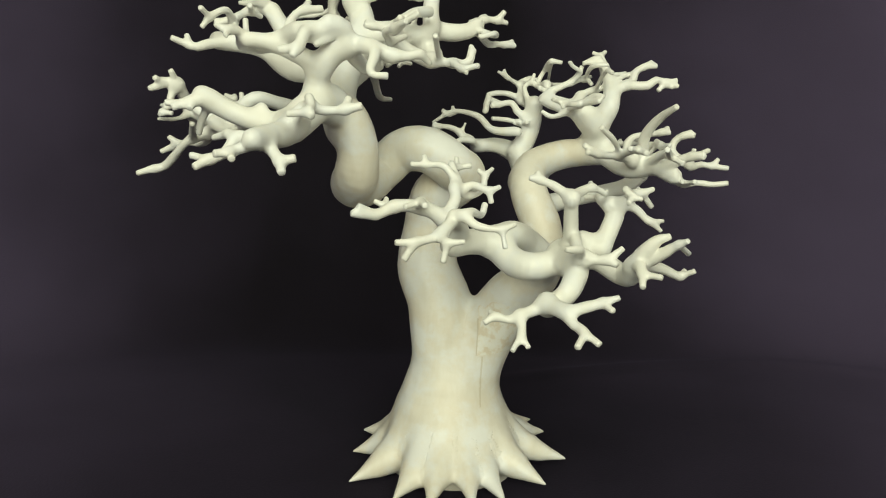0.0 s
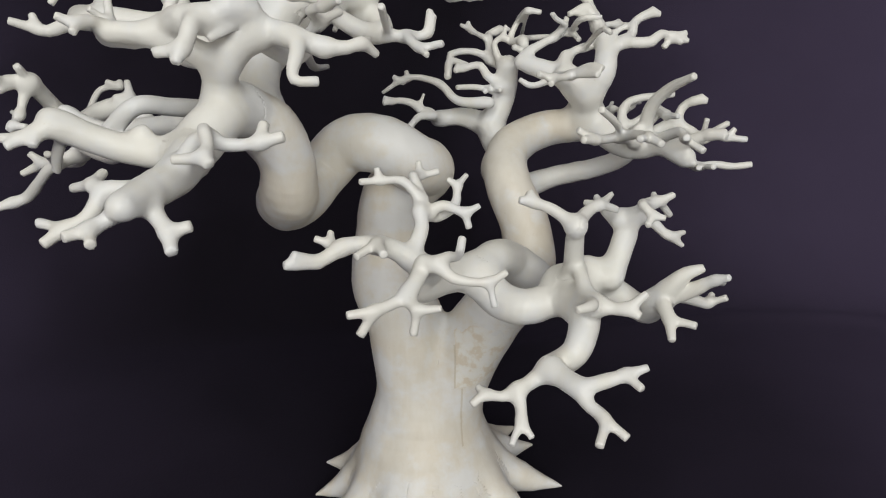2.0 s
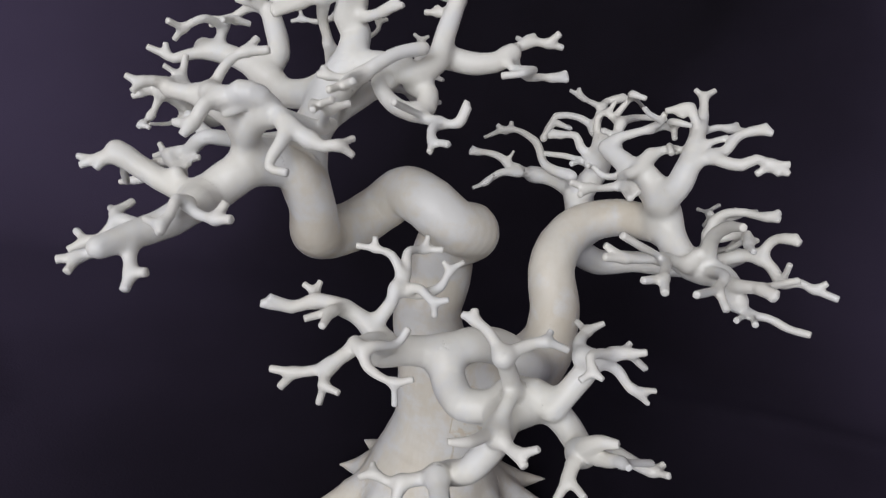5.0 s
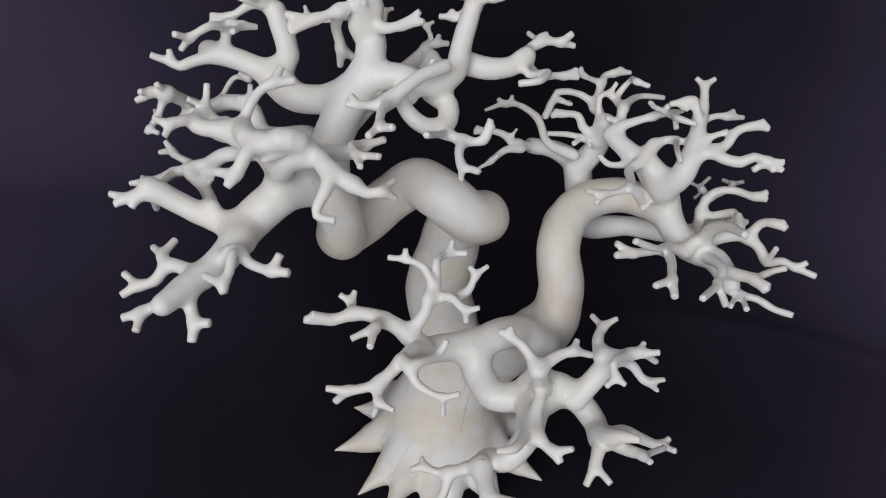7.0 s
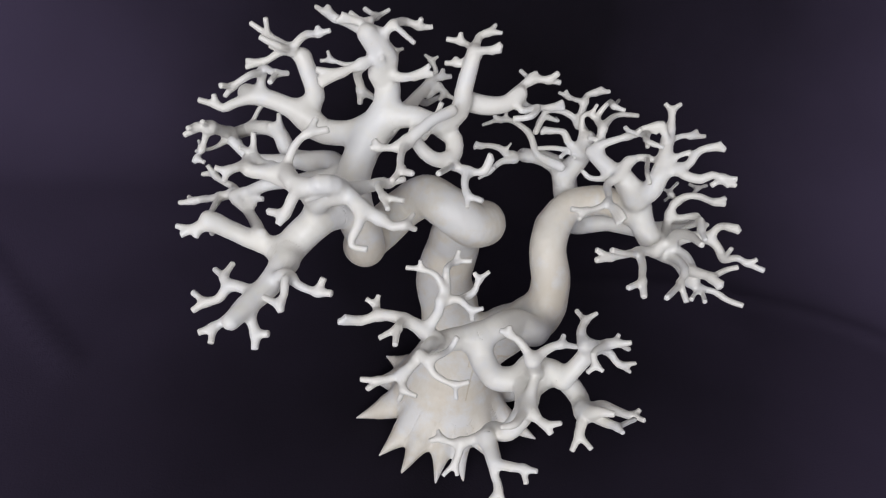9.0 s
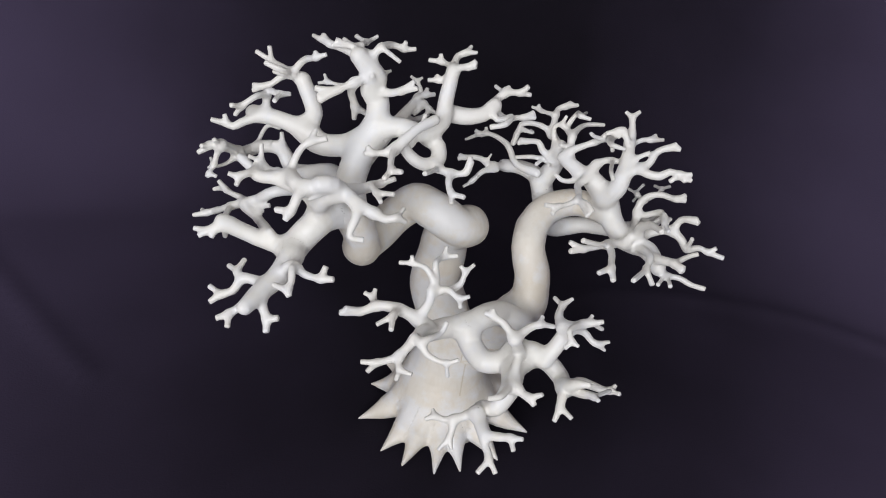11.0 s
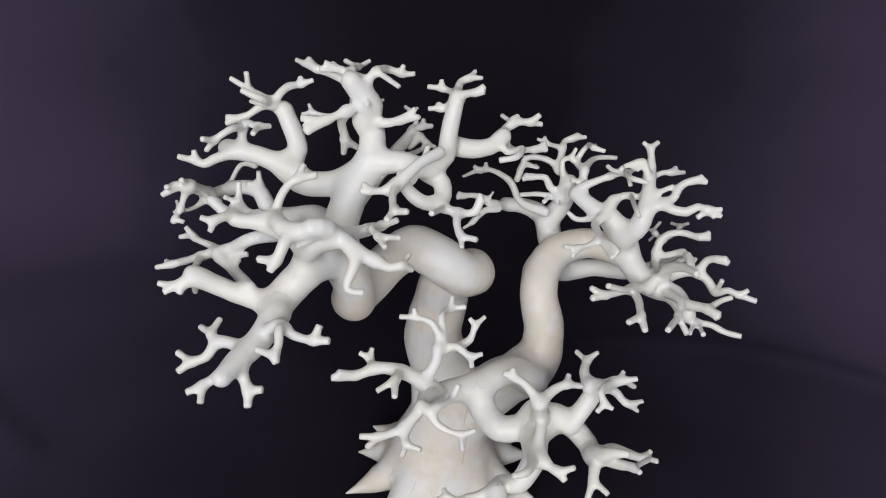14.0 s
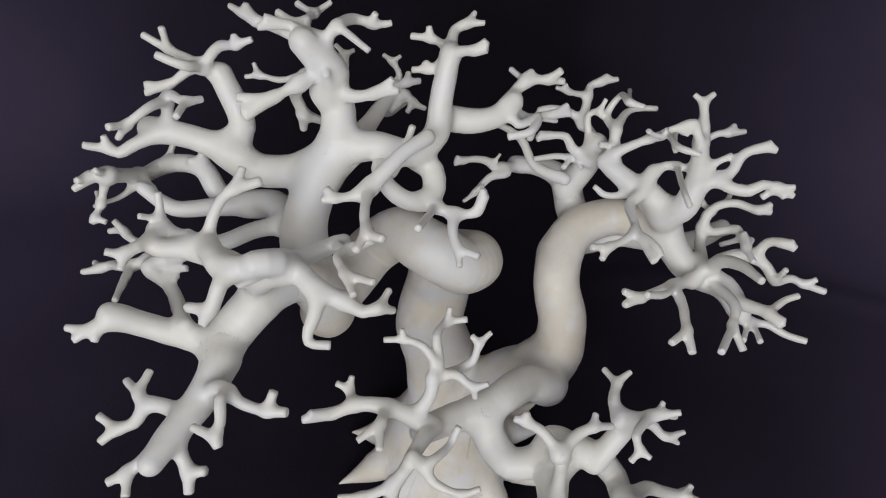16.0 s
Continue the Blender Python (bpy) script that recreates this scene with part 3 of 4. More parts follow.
twig(left_lower_arm, 0.17, 0.12, [(-7.15, -8.69, 16.09), (-7.23, -9.09, 16.33), (-7.15, -9.52, 16.03), (-7.21, -9.83, 15.83), (-7.1, -10.04, 15.69)], [(-7.21, -9.83, 15.83), (-7.87, -9.54, 15.77)])
crown_stalk = limb("limb", 0.60, 0.40, [(-6.75, -5, 16.45, 0.6), (-7, -5.5, 16.95, 0.5), (-6.97, -5.95, 17.5, 0.45), (-6.6, -6.25, 18.05, 0.45), (-6.15, -6.4, 18.45, 0.4)])
crown_column = limb("limb", 0.78, 0.60, [(-5.91, -3.7, 15.64, 0.78), (-6.16, -3.18, 16.49, 0.73), (-6.15, -2.72, 17.32, 0.67), (-5.92, -2.46, 18.17, 0.63), (-5.4, -2.31, 19.07, 0.6)])
crown_limb = limb("limb", 0.53, 0.40, [(-5.26, -2.08, 19.71, 0.53), (-5.36, -1.61, 20.49, 0.51), (-5.64, -1.64, 20.91, 0.5), (-5.51, -1.72, 21.58, 0.49), (-6.24, -1.88, 22.47, 0.4)])
twig(crown_limb, 0.24, 0.10, [(-5.81, -1.8, 22.02), (-6.51, -1.18, 22.24), (-7.25, -0.95, 22.43), (-7.69, -0.86, 22.45), (-8.66, 0.06, 22.44)], [(-7.69, -0.86, 22.45), (-8.12, -0.28, 22.66)])
twig(crown_limb, 0.15, 0.10, [(-6.08, -1.85, 22.29), (-5.68, -1.64, 22.29), (-5.76, -1.54, 22.52), (-6.59, -1.49, 22.71), (-7.27, -1.73, 22.99)], [(-6.67, -1.5, 22.73), (-7.44, -1.86, 22.75)])
twig(crown_limb, 0.17, 0.10, [(-5.99, -1.83, 22.2), (-6.12, -1.5, 21.99), (-6.31, -0.92, 22.43), (-6.34, -0.78, 22.56), (-6.14, 0.3, 22.47), (-5.82, 0.63, 22.63)], [(-6.34, -0.78, 22.56), (-6.76, -0.69, 22.52), (-7.2, -0.5, 22.63)], [(-6.24, -0.01, 22.48), (-6.82, 0.48, 22.54)])
twig(crown_limb, 0.21, 0.10, [(-5.9, -1.81, 22.11), (-5.71, -1.67, 22.4), (-5.41, -1.54, 22.84), (-4.98, -0.65, 22.73), (-4.4, -0.6, 22.62), (-3.96, -0.51, 22.67)], [(-4.52, -0.61, 22.63), (-4.42, -0.71, 23)], [(-5.37, -1.48, 22.86), (-4.43, -2.37, 22.65)])
twig(crown_limb, 0.19, 0.11, [(-5.59, -1.75, 21.76), (-5.79, -1.94, 21.66), (-6.53, -2.45, 21.37), (-7.07, -2.74, 21.13), (-7.72, -3.06, 20.91)], [(-6.96, -2.68, 21.17), (-7.87, -2.89, 21.19)], [(-6.9, -2.66, 21.2), (-7.62, -3.16, 20.74)])
twig(crown_limb, 0.12, 0.08, [(-6.12, -1.5, 21.99), (-6.49, -0.52, 20.84), (-7.28, -0.38, 20.47), (-7.86, -0.17, 20.44), (-8.39, -0.05, 20.28)], [(-7.91, -0.16, 20.43), (-8.15, 0.16, 20.67)])
twig(crown_limb, 0.21, 0.12, [(-6.3, -2.3, 21.46), (-6.54, -1.71, 20.78), (-6.43, -1.31, 20.02), (-6.49, -0.88, 19.14)], [(-6.43, -1.27, 19.93), (-5.94, -0.75, 19.41)])
twig(crown_limb, 0.15, 0.10, [(-5.62, -1.66, 21.1), (-5.52, -2.07, 21.46), (-5.56, -2.38, 21.88)])
twig(crown_limb, 0.21, 0.10, [(-5.64, -1.65, 21.03), (-4.83, -2.07, 21.11), (-4.28, -2.27, 21.36), (-3.56, -2.53, 21.69)], [(-4.28, -2.27, 21.36), (-3.76, -2.38, 21.94)])
twig(crown_limb, 0.12, 0.08, [(-6.49, -0.52, 20.84), (-5.79, 0.48, 20.09), (-5.41, 1.01, 20.43), (-5.52, 1.29, 20.68), (-5.85, 1.58, 20.87)], [(-5.52, 1.29, 20.68), (-5.2, 1.44, 20.82)])
crown_back_limb = limb("limb", 0.47, 0.22, [(-6.15, -2.72, 17.32, 0.47), (-5.54, -1.49, 17.89, 0.41), (-5.02, -0.39, 18.37, 0.35), (-4.51, 0.7, 18.76, 0.29), (-3.86, 1.83, 19.46, 0.22)])
twig(crown_back_limb, 0.20, 0.11, [(-4.77, 0.16, 18.56), (-4.43, 2.05, 18.27), (-4.06, 3.33, 17.6), (-3.8, 3.86, 17.53), (-3.37, 4.46, 17.58)])
twig(crown_back_limb, 0.13, 0.08, [(-3.86, 1.83, 19.46), (-3.74, 1.99, 19.79), (-4.02, 2.16, 20.19), (-4.36, 2.24, 20.39)], [(-4.02, 2.16, 20.19), (-3.73, 2.22, 20.42)])
twig(crown_back_limb, 0.14, 0.10, [(-3.86, 1.83, 19.46), (-3.64, 1.54, 19.74), (-3.01, 1.68, 19.85)], [(-3.48, 1.54, 19.79), (-3.44, 1.82, 20.05)])
twig(crown_back_limb, 0.13, 0.09, [(-3.86, 1.83, 19.46), (-3.43, 1.64, 19.26), (-3.1, 1.47, 19.07), (-2.74, 1.36, 19)], [(-3.2, 1.52, 19.12), (-3.39, 1.29, 18.81)], [(-3.47, 1.66, 19.28), (-3.76, 1.43, 18.95), (-3.96, 1.32, 18.8)], [(-3.51, 1.68, 19.3), (-3.68, 1.52, 19.18)])
left_front_arm = limb("limb", 0.35, 0.22, [(-6.95, -6.02, 17.65, 0.35), (-7.82, -5.95, 18.1, 0.31), (-8.69, -5.98, 18.39, 0.28), (-9.43, -6.02, 18.42, 0.25), (-9.56, -5.34, 18.41, 0.22)])
crown_right_limb = limb("limb", 0.51, 0.28, [(-5.18, -2.2, 19.41, 0.51), (-4.13, -2.32, 19.71, 0.43), (-3.05, -2.37, 19.62, 0.38), (-2.44, -1.88, 20.01, 0.38), (-2.37, -1.3, 20.86, 0.35), (-2.23, -0.74, 22.04, 0.28)])
twig(crown_right_limb, 0.16, 0.10, [(-2.23, -0.74, 22.04), (-2.7, 0.21, 21.99), (-3.43, 0.37, 21.96)], [(-2.83, 0.28, 21.98), (-2.91, 0.41, 22.32)])
twig(crown_right_limb, 0.19, 0.10, [(-2.23, -0.74, 22.04), (-2.12, 0.21, 22.37), (-1.82, 0.32, 22.52), (-1.25, 0.35, 22.6)], [(-1.82, 0.32, 22.52), (-1.57, 0.7, 22.76)])
twig(crown_right_limb, 0.19, 0.11, [(-2.23, -0.74, 22.04), (-1.81, -1.18, 22.39), (-1.25, -1.44, 22.58)], [(-1.6, -1.3, 22.48), (-1.3, -1.3, 22.81)])
twig(crown_right_limb, 0.16, 0.10, [(-2.23, -0.74, 22.04), (-2.37, -0.58, 21.86), (-2.64, -0.72, 21.56), (-3.31, -0.78, 21.44)], [(-2.82, -0.75, 21.5), (-2.93, -0.65, 21.7)])
crown_right_arm = limb("limb", 0.40, 0.32, [(-2.2, -1.09, 20.16, 0.4), (-1.36, -1.05, 20.12, 0.37), (-0.65, -0.92, 20.25, 0.34), (-0.15, -0.58, 20.61, 0.32)])
twig(crown_right_arm, 0.21, 0.10, [(-0.29, -0.69, 20.49), (0.01, -0.03, 20.83), (0.43, 0.16, 21.03), (0.98, 0.28, 21.04), (1.46, 0.36, 20.99)], [(0.92, 0.27, 21.04), (1.25, 0.16, 21.46)], [(0.12, 0.05, 20.9), (0.21, 0.22, 21.12), (0.42, 0.39, 21.22)], [(0.24, 0.1, 20.97), (-0.22, 0.83, 21.01)])
twig(crown_right_arm, 0.19, 0.10, [(-0.29, -0.69, 20.49), (0.5, -0.18, 19.9), (0.94, -0.03, 19.96), (1.85, 0.23, 19.99)], [(1.28, 0.07, 19.97), (1.74, 0.36, 20.21)])
twig(crown_right_arm, 0.15, 0.11, [(-0.29, -0.69, 20.49), (0.02, -1.17, 20.23), (0.68, -0.58, 20.22), (0.41, -1.39, 20.15), (-0.26, -1.49, 19.94)])
front_crossing_limb = limb("limb", 0.22, 0.22, [(-2.68, -2.87, 20.52, 0.22), (-3.3, -3.45, 20.32, 0.21), (-3.81, -3.94, 19.91, 0.22), (-4.31, -4.3, 19.39, 0.22)])
twig(front_crossing_limb, 0.09, 0.10, [(-2.9, -2.31, 19.66), (-3.21, -2.4, 19.97), (-3.12, -2.33, 20.52)])
twig(front_crossing_limb, 0.09, 0.10, [(-2.69, -2.16, 19.76), (-2.45, -1.54, 19.97)])
twig(front_crossing_limb, 0.15, 0.10, [(-4.11, -4.16, 19.6), (-4.57, -4.45, 19.43), (-5.03, -4.64, 19.44), (-5.36, -4.77, 19.43)], [(-5.03, -4.64, 19.44), (-5.28, -4.5, 19.64)])
twig(front_crossing_limb, 0.15, 0.10, [(-4.11, -4.16, 19.6), (-4.17, -5.23, 19.6), (-4.01, -6.01, 19.54), (-3.58, -6.51, 19.78)], [(-4.04, -5.94, 19.53), (-4.24, -6.66, 19.44)])
ring_branch = limb("limb", 0.37, 0.25, [(-3.06, -1.89, 19.22, 0.37), (-2.44, -2.37, 19.05, 0.37), (-2.39, -2.98, 18.64, 0.35), (-3, -3.4, 18.64, 0.29), (-3.72, -3.26, 19.03, 0.25), (-3.97, -2.97, 19.4, 0.24), (-3.66, -2.86, 19.3, 0.25)])
twig(ring_branch, 0.21, 0.11, [(-2.58, -3.19, 18.59), (-2.04, -3.49, 18.5), (-1.75, -3.58, 18.48), (-1.08, -3.54, 18.58), (-0.84, -3.39, 19.11)], [(-1.04, -3.53, 18.62), (-0.94, -3.29, 19.26)])
twig(ring_branch, 0.19, 0.10, [(-1.69, -3.58, 18.48), (-1.72, -4.27, 18.32), (-1.56, -4.66, 18.14), (-0.98, -5.1, 18.25)], [(-1.59, -4.62, 18.15), (-1.48, -5.26, 17.92)])
twig(ring_branch, 0.14, 0.11, [(-2.25, -3.39, 18.53), (-2.75, -5.29, 19.19)])
hub_right_limb = limb("limb", 0.30, 0.19, [(-6.15, -6.4, 18.45, 0.3), (-5.16, -4.8, 17.87, 0.24), (-4.76, -4.65, 18.02, 0.19)])
twig(hub_right_limb, 0.15, 0.10, [(-5, -4.71, 17.91), (-4.5, -5.78, 18.7), (-3.87, -5.71, 19.01)])
twig(hub_right_limb, 0.15, 0.10, [(-4.45, -5.8, 18.74), (-4.72, -6.41, 18.95), (-4.47, -6.99, 19.02), (-4.14, -7.86, 19.1)], [(-4.44, -7.07, 19.03), (-3.68, -7.69, 19.43)])
hub_front_limb = limb("limb", 0.35, 0.22, [(-6.3, -6.38, 18.35, 0.35), (-5.64, -6.59, 18.44, 0.31), (-5.16, -6.95, 18.31, 0.27), (-4.47, -7.05, 18.07, 0.22)])
twig(hub_front_limb, 0.19, 0.10, [(-4.47, -7.05, 18.07), (-3.93, -7.37, 18.06), (-3.58, -7.32, 18.16), (-3.17, -7.09, 17.89)], [(-3.58, -7.32, 18.16), (-3.33, -6.72, 18.29)])
twig(hub_front_limb, 0.21, 0.12, [(-5.22, -6.93, 18.33), (-5.12, -7.35, 18.07), (-5.25, -7.87, 17.33), (-4.68, -7.89, 17.29)])
twig(hub_front_limb, 0.16, 0.10, [(-6.25, -6.74, 18.9), (-6.63, -6.89, 18.53), (-7.14, -6.99, 18.24)])
back_right_limb = limb("limb", 0.67, 0.33, [(3.65, 1.87, 14.24, 0.67), (3.4, 2.88, 14.5, 0.61), (3.11, 3.53, 15.12, 0.52), (2.19, 3.76, 15.5, 0.41), (1.09, 3.9, 15.45, 0.33)])
twig(back_right_limb, 0.22, 0.10, [(1.31, 3.87, 15.47), (0.37, 3.04, 15.77), (-0.28, 2.84, 16.18), (-0.89, 2.67, 16.28), (-1.49, 2.38, 16.19)], [(-1.13, 2.56, 16.26), (-1.46, 2.53, 16.43)])
twig(back_right_limb, 0.09, 0.08, [(0.04, 2.92, 15.99), (0.26, 2.84, 16.56)])
twig(back_right_limb, 0.19, 0.09, [(0.46, 3.1, 15.73), (0.64, 2.91, 15.67), (-0.03, 2.51, 15.66), (-0.62, 1.95, 15.2), (-1.01, 1.66, 14.99)], [(-0.57, 2, 15.23), (-0.31, 1.98, 15.61)])
twig(back_right_limb, 0.23, 0.09, [(2.73, 2.04, 16.19), (1.62, 2.7, 16.26), (0.97, 3.5, 16.94), (-0.15, 4.02, 17.14), (-1.24, 4.2, 16.51)], [(-0.34, 4.15, 16.92), (-0.77, 4.11, 17.19)], [(-0.12, 4.13, 17.05), (-0.21, 4.21, 17.42)])
twig(back_right_limb, 0.15, 0.08, [(1.3, 3.14, 17.21), (1.57, 3.6, 17.78), (2.24, 3.72, 17.69), (2.11, 3.9, 17.75)], [(1.39, 3.45, 17.52), (1.49, 3.68, 17.98)])
right_middle_limb = limb("limb", 0.54, 0.41, [(3.12, 2.99, 15.22, 0.54), (3.68, 2.93, 16.48, 0.46), (3.64, 2.44, 17.61, 0.41)])
twig(right_middle_limb, 0.17, 0.10, [(3.56, 2.98, 16.11), (3.75, 3, 16.4), (2.54, 2.74, 16.76), (1.45, 2.33, 16.79)], [(2.97, 2.84, 16.69), (2.59, 2.17, 16.64)], [(3.12, 2.87, 16.66), (3.27, 2.16, 16.68)])
twig(right_middle_limb, 0.21, 0.10, [(3.7, 2.9, 16.6), (3.6, 2.63, 16.74), (2.79, 2.67, 17.27), (2.54, 2.73, 17.63), (1.84, 2.86, 17.51), (1.48, 2.71, 17.41)], [(1.9, 2.87, 17.53), (1.56, 2.83, 17.61)])
twig(right_middle_limb, 0.21, 0.10, [(3.55, 2.61, 16.78), (3.97, 2.99, 17.07), (3.27, 3.44, 17.83), (2.64, 3.67, 18.16), (1.93, 3.76, 18.17), (1.48, 3.74, 18.06)])
twig(right_middle_limb, 0.20, 0.10, [(3.21, 3.47, 17.88), (3.18, 3.34, 17.85), (3.28, 3.93, 18.59), (3.43, 4.48, 18.89), (3.88, 4.63, 19.05), (4.47, 4.77, 19.14)], [(3.78, 4.61, 19.02), (4.05, 4.84, 19.21)])
twig(right_middle_limb, 0.13, 0.08, [(3.31, 4.11, 18.7), (2.71, 3.76, 18.89), (2.4, 3.6, 19.04), (2.23, 3.5, 19.36)], [(2.48, 3.64, 18.98), (1.9, 3.44, 19.22)])
twig(right_middle_limb, 0.14, 0.09, [(3.21, 2.61, 16.98), (3.4, 2.51, 17.43), (3.2, 2.95, 18.51), (3.49, 2.88, 18.73), (3.66, 2.73, 18.65)], [(3.53, 2.86, 18.73), (3.71, 3.03, 19.18)])
right_crown_limb = limb("limb", 0.50, 0.29, [(5.9, -0.2, 16.6, 0.5), (5.3, 0.1, 17.2, 0.46), (4.6, 0.4, 17.4, 0.4), (3.7, 1.1, 17.75, 0.29)])
twig(right_crown_limb, 0.23, 0.10, [(3.97, 0.88, 17.64), (4.02, 1.59, 18.15), (4.05, 1.92, 18.56), (4.8, 3.25, 18.73), (5.8, 3.4, 18.81)], [(4.02, 1.59, 18.15), (3.41, 1.25, 18.33)])
twig(right_crown_limb, 0.15, 0.09, [(4.05, 1.92, 18.56), (3.85, 2.89, 18.64), (4.2, 3.1, 19.32), (4.2, 1.95, 19.69), (4.72, 1.81, 19.64)], [(4.2, 1.95, 19.69), (4.89, 4.37, 18.95)])
twig(right_crown_limb, 0.21, 0.10, [(3.99, 1.18, 17.84), (3.91, 1.11, 18.04), (4.84, 1.33, 18.57), (5.8, 1.43, 18.9), (5.93, 0.81, 18.59)], [(5.04, 1.37, 18.66), (5.33, 0.86, 19.09), (4.8, 0.57, 19.34), (4.59, 0.45, 19.52)], [(5.15, 1.4, 18.7), (5.4, 0.85, 19.4)], [(5.8, 1.43, 18.9), (5.6, -0.1, 19.31), (6.2, -0.47, 19.35)], [(5.8, 1.43, 18.9), (6.18, 1.6, 19.06)])
twig(right_crown_limb, 0.15, 0.10, [(4.74, 0.32, 17.36), (4.6, 0.17, 17.18), (3.81, 0.28, 16.91), (3.36, 0.43, 17.14)])
right_upright_limb = limb("limb", 0.58, 0.25, [(6.3, 0.5, 15.5, 0.58), (6, -0.1, 16.6, 0.52), (6.3, -0.6, 17.4, 0.45), (6.5, -0.2, 18.4, 0.36), (6.65, 1.2, 19.4, 0.25)])
twig(right_upright_limb, 0.19, 0.10, [(6.61, 0.75, 19.11), (6.68, 1.42, 19.78), (6.64, 1.69, 20.06), (6.98, 1.94, 20.36)], [(6.64, 1.69, 20.06), (6.28, 1.91, 20.26)])
twig(right_upright_limb, 0.16, 0.10, [(6.61, 0.75, 19.11), (6.75, 0.99, 18.97), (7.32, 1.28, 19.19), (7.99, 1.46, 19.19), (8.42, 1.59, 19.23)], [(7.72, 1.4, 19.2), (7.99, 1.7, 19.36)])
twig(right_upright_limb, 0.19, 0.10, [(6.61, 0.75, 19.11), (6.42, 0.53, 19.34), (6.14, 0.73, 19.76), (5.86, 0.72, 19.71), (5.36, 0.66, 19.5)], [(5.89, 0.73, 19.72), (5.73, 0.64, 19.51)], [(6.11, 0.73, 19.76), (5.92, 0.57, 19.4)])
twig(right_upright_limb, 0.24, 0.11, [(6.27, -0.58, 17.31), (6.4, -0.54, 18.01), (7.43, -0.37, 18.71), (7.8, 0.01, 19.23), (8.23, 0.06, 19.48), (8.81, -0.03, 19.53)], [(8.23, 0.06, 19.48), (8.6, 0.1, 19.75)])
twig(right_upright_limb, 0.23, 0.10, [(7.14, -0.45, 18.51), (7.32, -0.79, 18.47), (7.97, -0.98, 18.5), (8.35, -0.96, 18.77), (8.98, -0.92, 18.63), (9.43, -1.12, 18.52)], [(8.8, -0.92, 18.68), (9.37, -1.02, 18.84)], [(8.86, -0.91, 18.66), (8.47, -0.99, 18.29)], [(8.86, -0.91, 18.66), (9.14, -1.14, 18.45)])
twig(right_upright_limb, 0.21, 0.10, [(6.48, 0.17, 15.5), (5.05, 0.29, 17.01), (5.11, 0.38, 17.76), (5.66, 0.52, 18.2), (6.26, 0.23, 18.38), (6.9, -0.01, 18.73)], [(5.96, 0.4, 18.3), (5.45, -2.17, 18.84), (5.54, -2.51, 18.7)])
twig(right_upright_limb, 0.23, 0.11, [(5.24, 0.43, 17.92), (4.84, -0.2, 17.46), (4.43, -0.61, 17.28), (4.27, -2.13, 17.32), (3.41, -2.9, 17.25), (2.67, -3.22, 17.38)], [(3.34, -2.94, 17.25), (3.05, -3.41, 17.07)], [(4.27, -2.13, 17.32), (4.56, -3.05, 17.64), (4.78, -3.57, 17.55)], [(4.27, -2.13, 17.32), (4.57, -3.67, 17.36)])
right_drooping_limb = limb("limb", 0.59, 0.38, [(6.21, 0.72, 16.02, 0.59), (6.7, -0.19, 15.18, 0.55), (7.45, -0.95, 14.65, 0.48), (8.3, -1.64, 14.82, 0.43), (8.81, -2.52, 14.38, 0.38)])
twig(right_drooping_limb, 0.24, 0.12, [(7.8, -1.22, 14.7), (6.43, -2.1, 15.15), (5.4, -2.69, 15.17), (4.26, -3.46, 15.25)], [(4.95, -2.99, 15.2), (4.2, -3.11, 15.55)], [(6.43, -2.1, 15.15), (5.39, -3.42, 15.82), (4.57, -3.99, 16.28)])
twig(right_drooping_limb, 0.20, 0.12, [(6.22, -2.22, 15.18), (6.2, -3.34, 15.37), (6.04, -4.45, 15.42), (6.05, -5.35, 15.27)], [(6.04, -4.54, 15.42), (5.36, -5.15, 15.43)])
twig(right_drooping_limb, 0.21, 0.12, [(7.8, -1.22, 14.7), (8.01, -3.18, 15.41), (7.74, -3.98, 15.27), (6.88, -5.38, 15.46)], [(7.74, -3.98, 15.27), (8, -4.75, 14.92)])
twig(right_drooping_limb, 0.20, 0.12, [(7.8, -1.22, 14.7), (8.8, -1.78, 14.53), (9.26, -2.49, 14.07), (9.87, -2.73, 14.15), (10.38, -3.09, 14.11), (10.97, -3.42, 14.21)], [(9.26, -2.49, 14.07), (8.66, -3.61, 14.19)], [(9.37, -2.56, 14.06), (9.24, -3.64, 14.21)])
twig(right_drooping_limb, 0.26, 0.12, [(7.8, -1.22, 14.7), (8.61, -2.61, 14.96), (9.15, -3.31, 15.3), (9.41, -3.9, 15.26)], [(9.15, -3.31, 15.3), (9.93, -2.76, 15.48), (10.33, -2.69, 15.64)], [(9.21, -3.43, 15.31), (9.51, -3.79, 15.46)])
twig(right_drooping_limb, 0.26, 0.11, [(7.8, -1.22, 14.7), (8.48, -0.42, 14.99), (9.45, -0.5, 15.41), (10.02, -0.85, 15.2), (10.35, -1.17, 14.88), (10.9, -1.12, 15), (11.36, -1.32, 14.94), (12.07, -1.54, 14.88)], [(11.31, -1.3, 14.95), (11.64, -1.38, 15.31)], [(10.35, -1.17, 14.88), (10.29, -1.48, 15.71)])
twig(right_drooping_limb, 0.20, 0.11, [(9.58, -0.56, 15.4), (9.8, -0.5, 16.05), (10.07, -0.76, 16.31), (10.48, -1.08, 16.33)], [(10.11, -0.79, 16.32), (10.37, -0.97, 16.51)])
twig(right_drooping_limb, 0.24, 0.10, [(7.1, -1.67, 14.96), (7.36, -1.54, 15.31), (8.01, 0.64, 15.01), (8.12, 1.13, 15.83), (8.47, 1.29, 16.19), (9.12, 1.29, 16.37), (9.74, 0.81, 16.5), (10.13, 0.89, 16.76)], [(9.74, 0.81, 16.5), (10.18, 0.74, 16.5)])
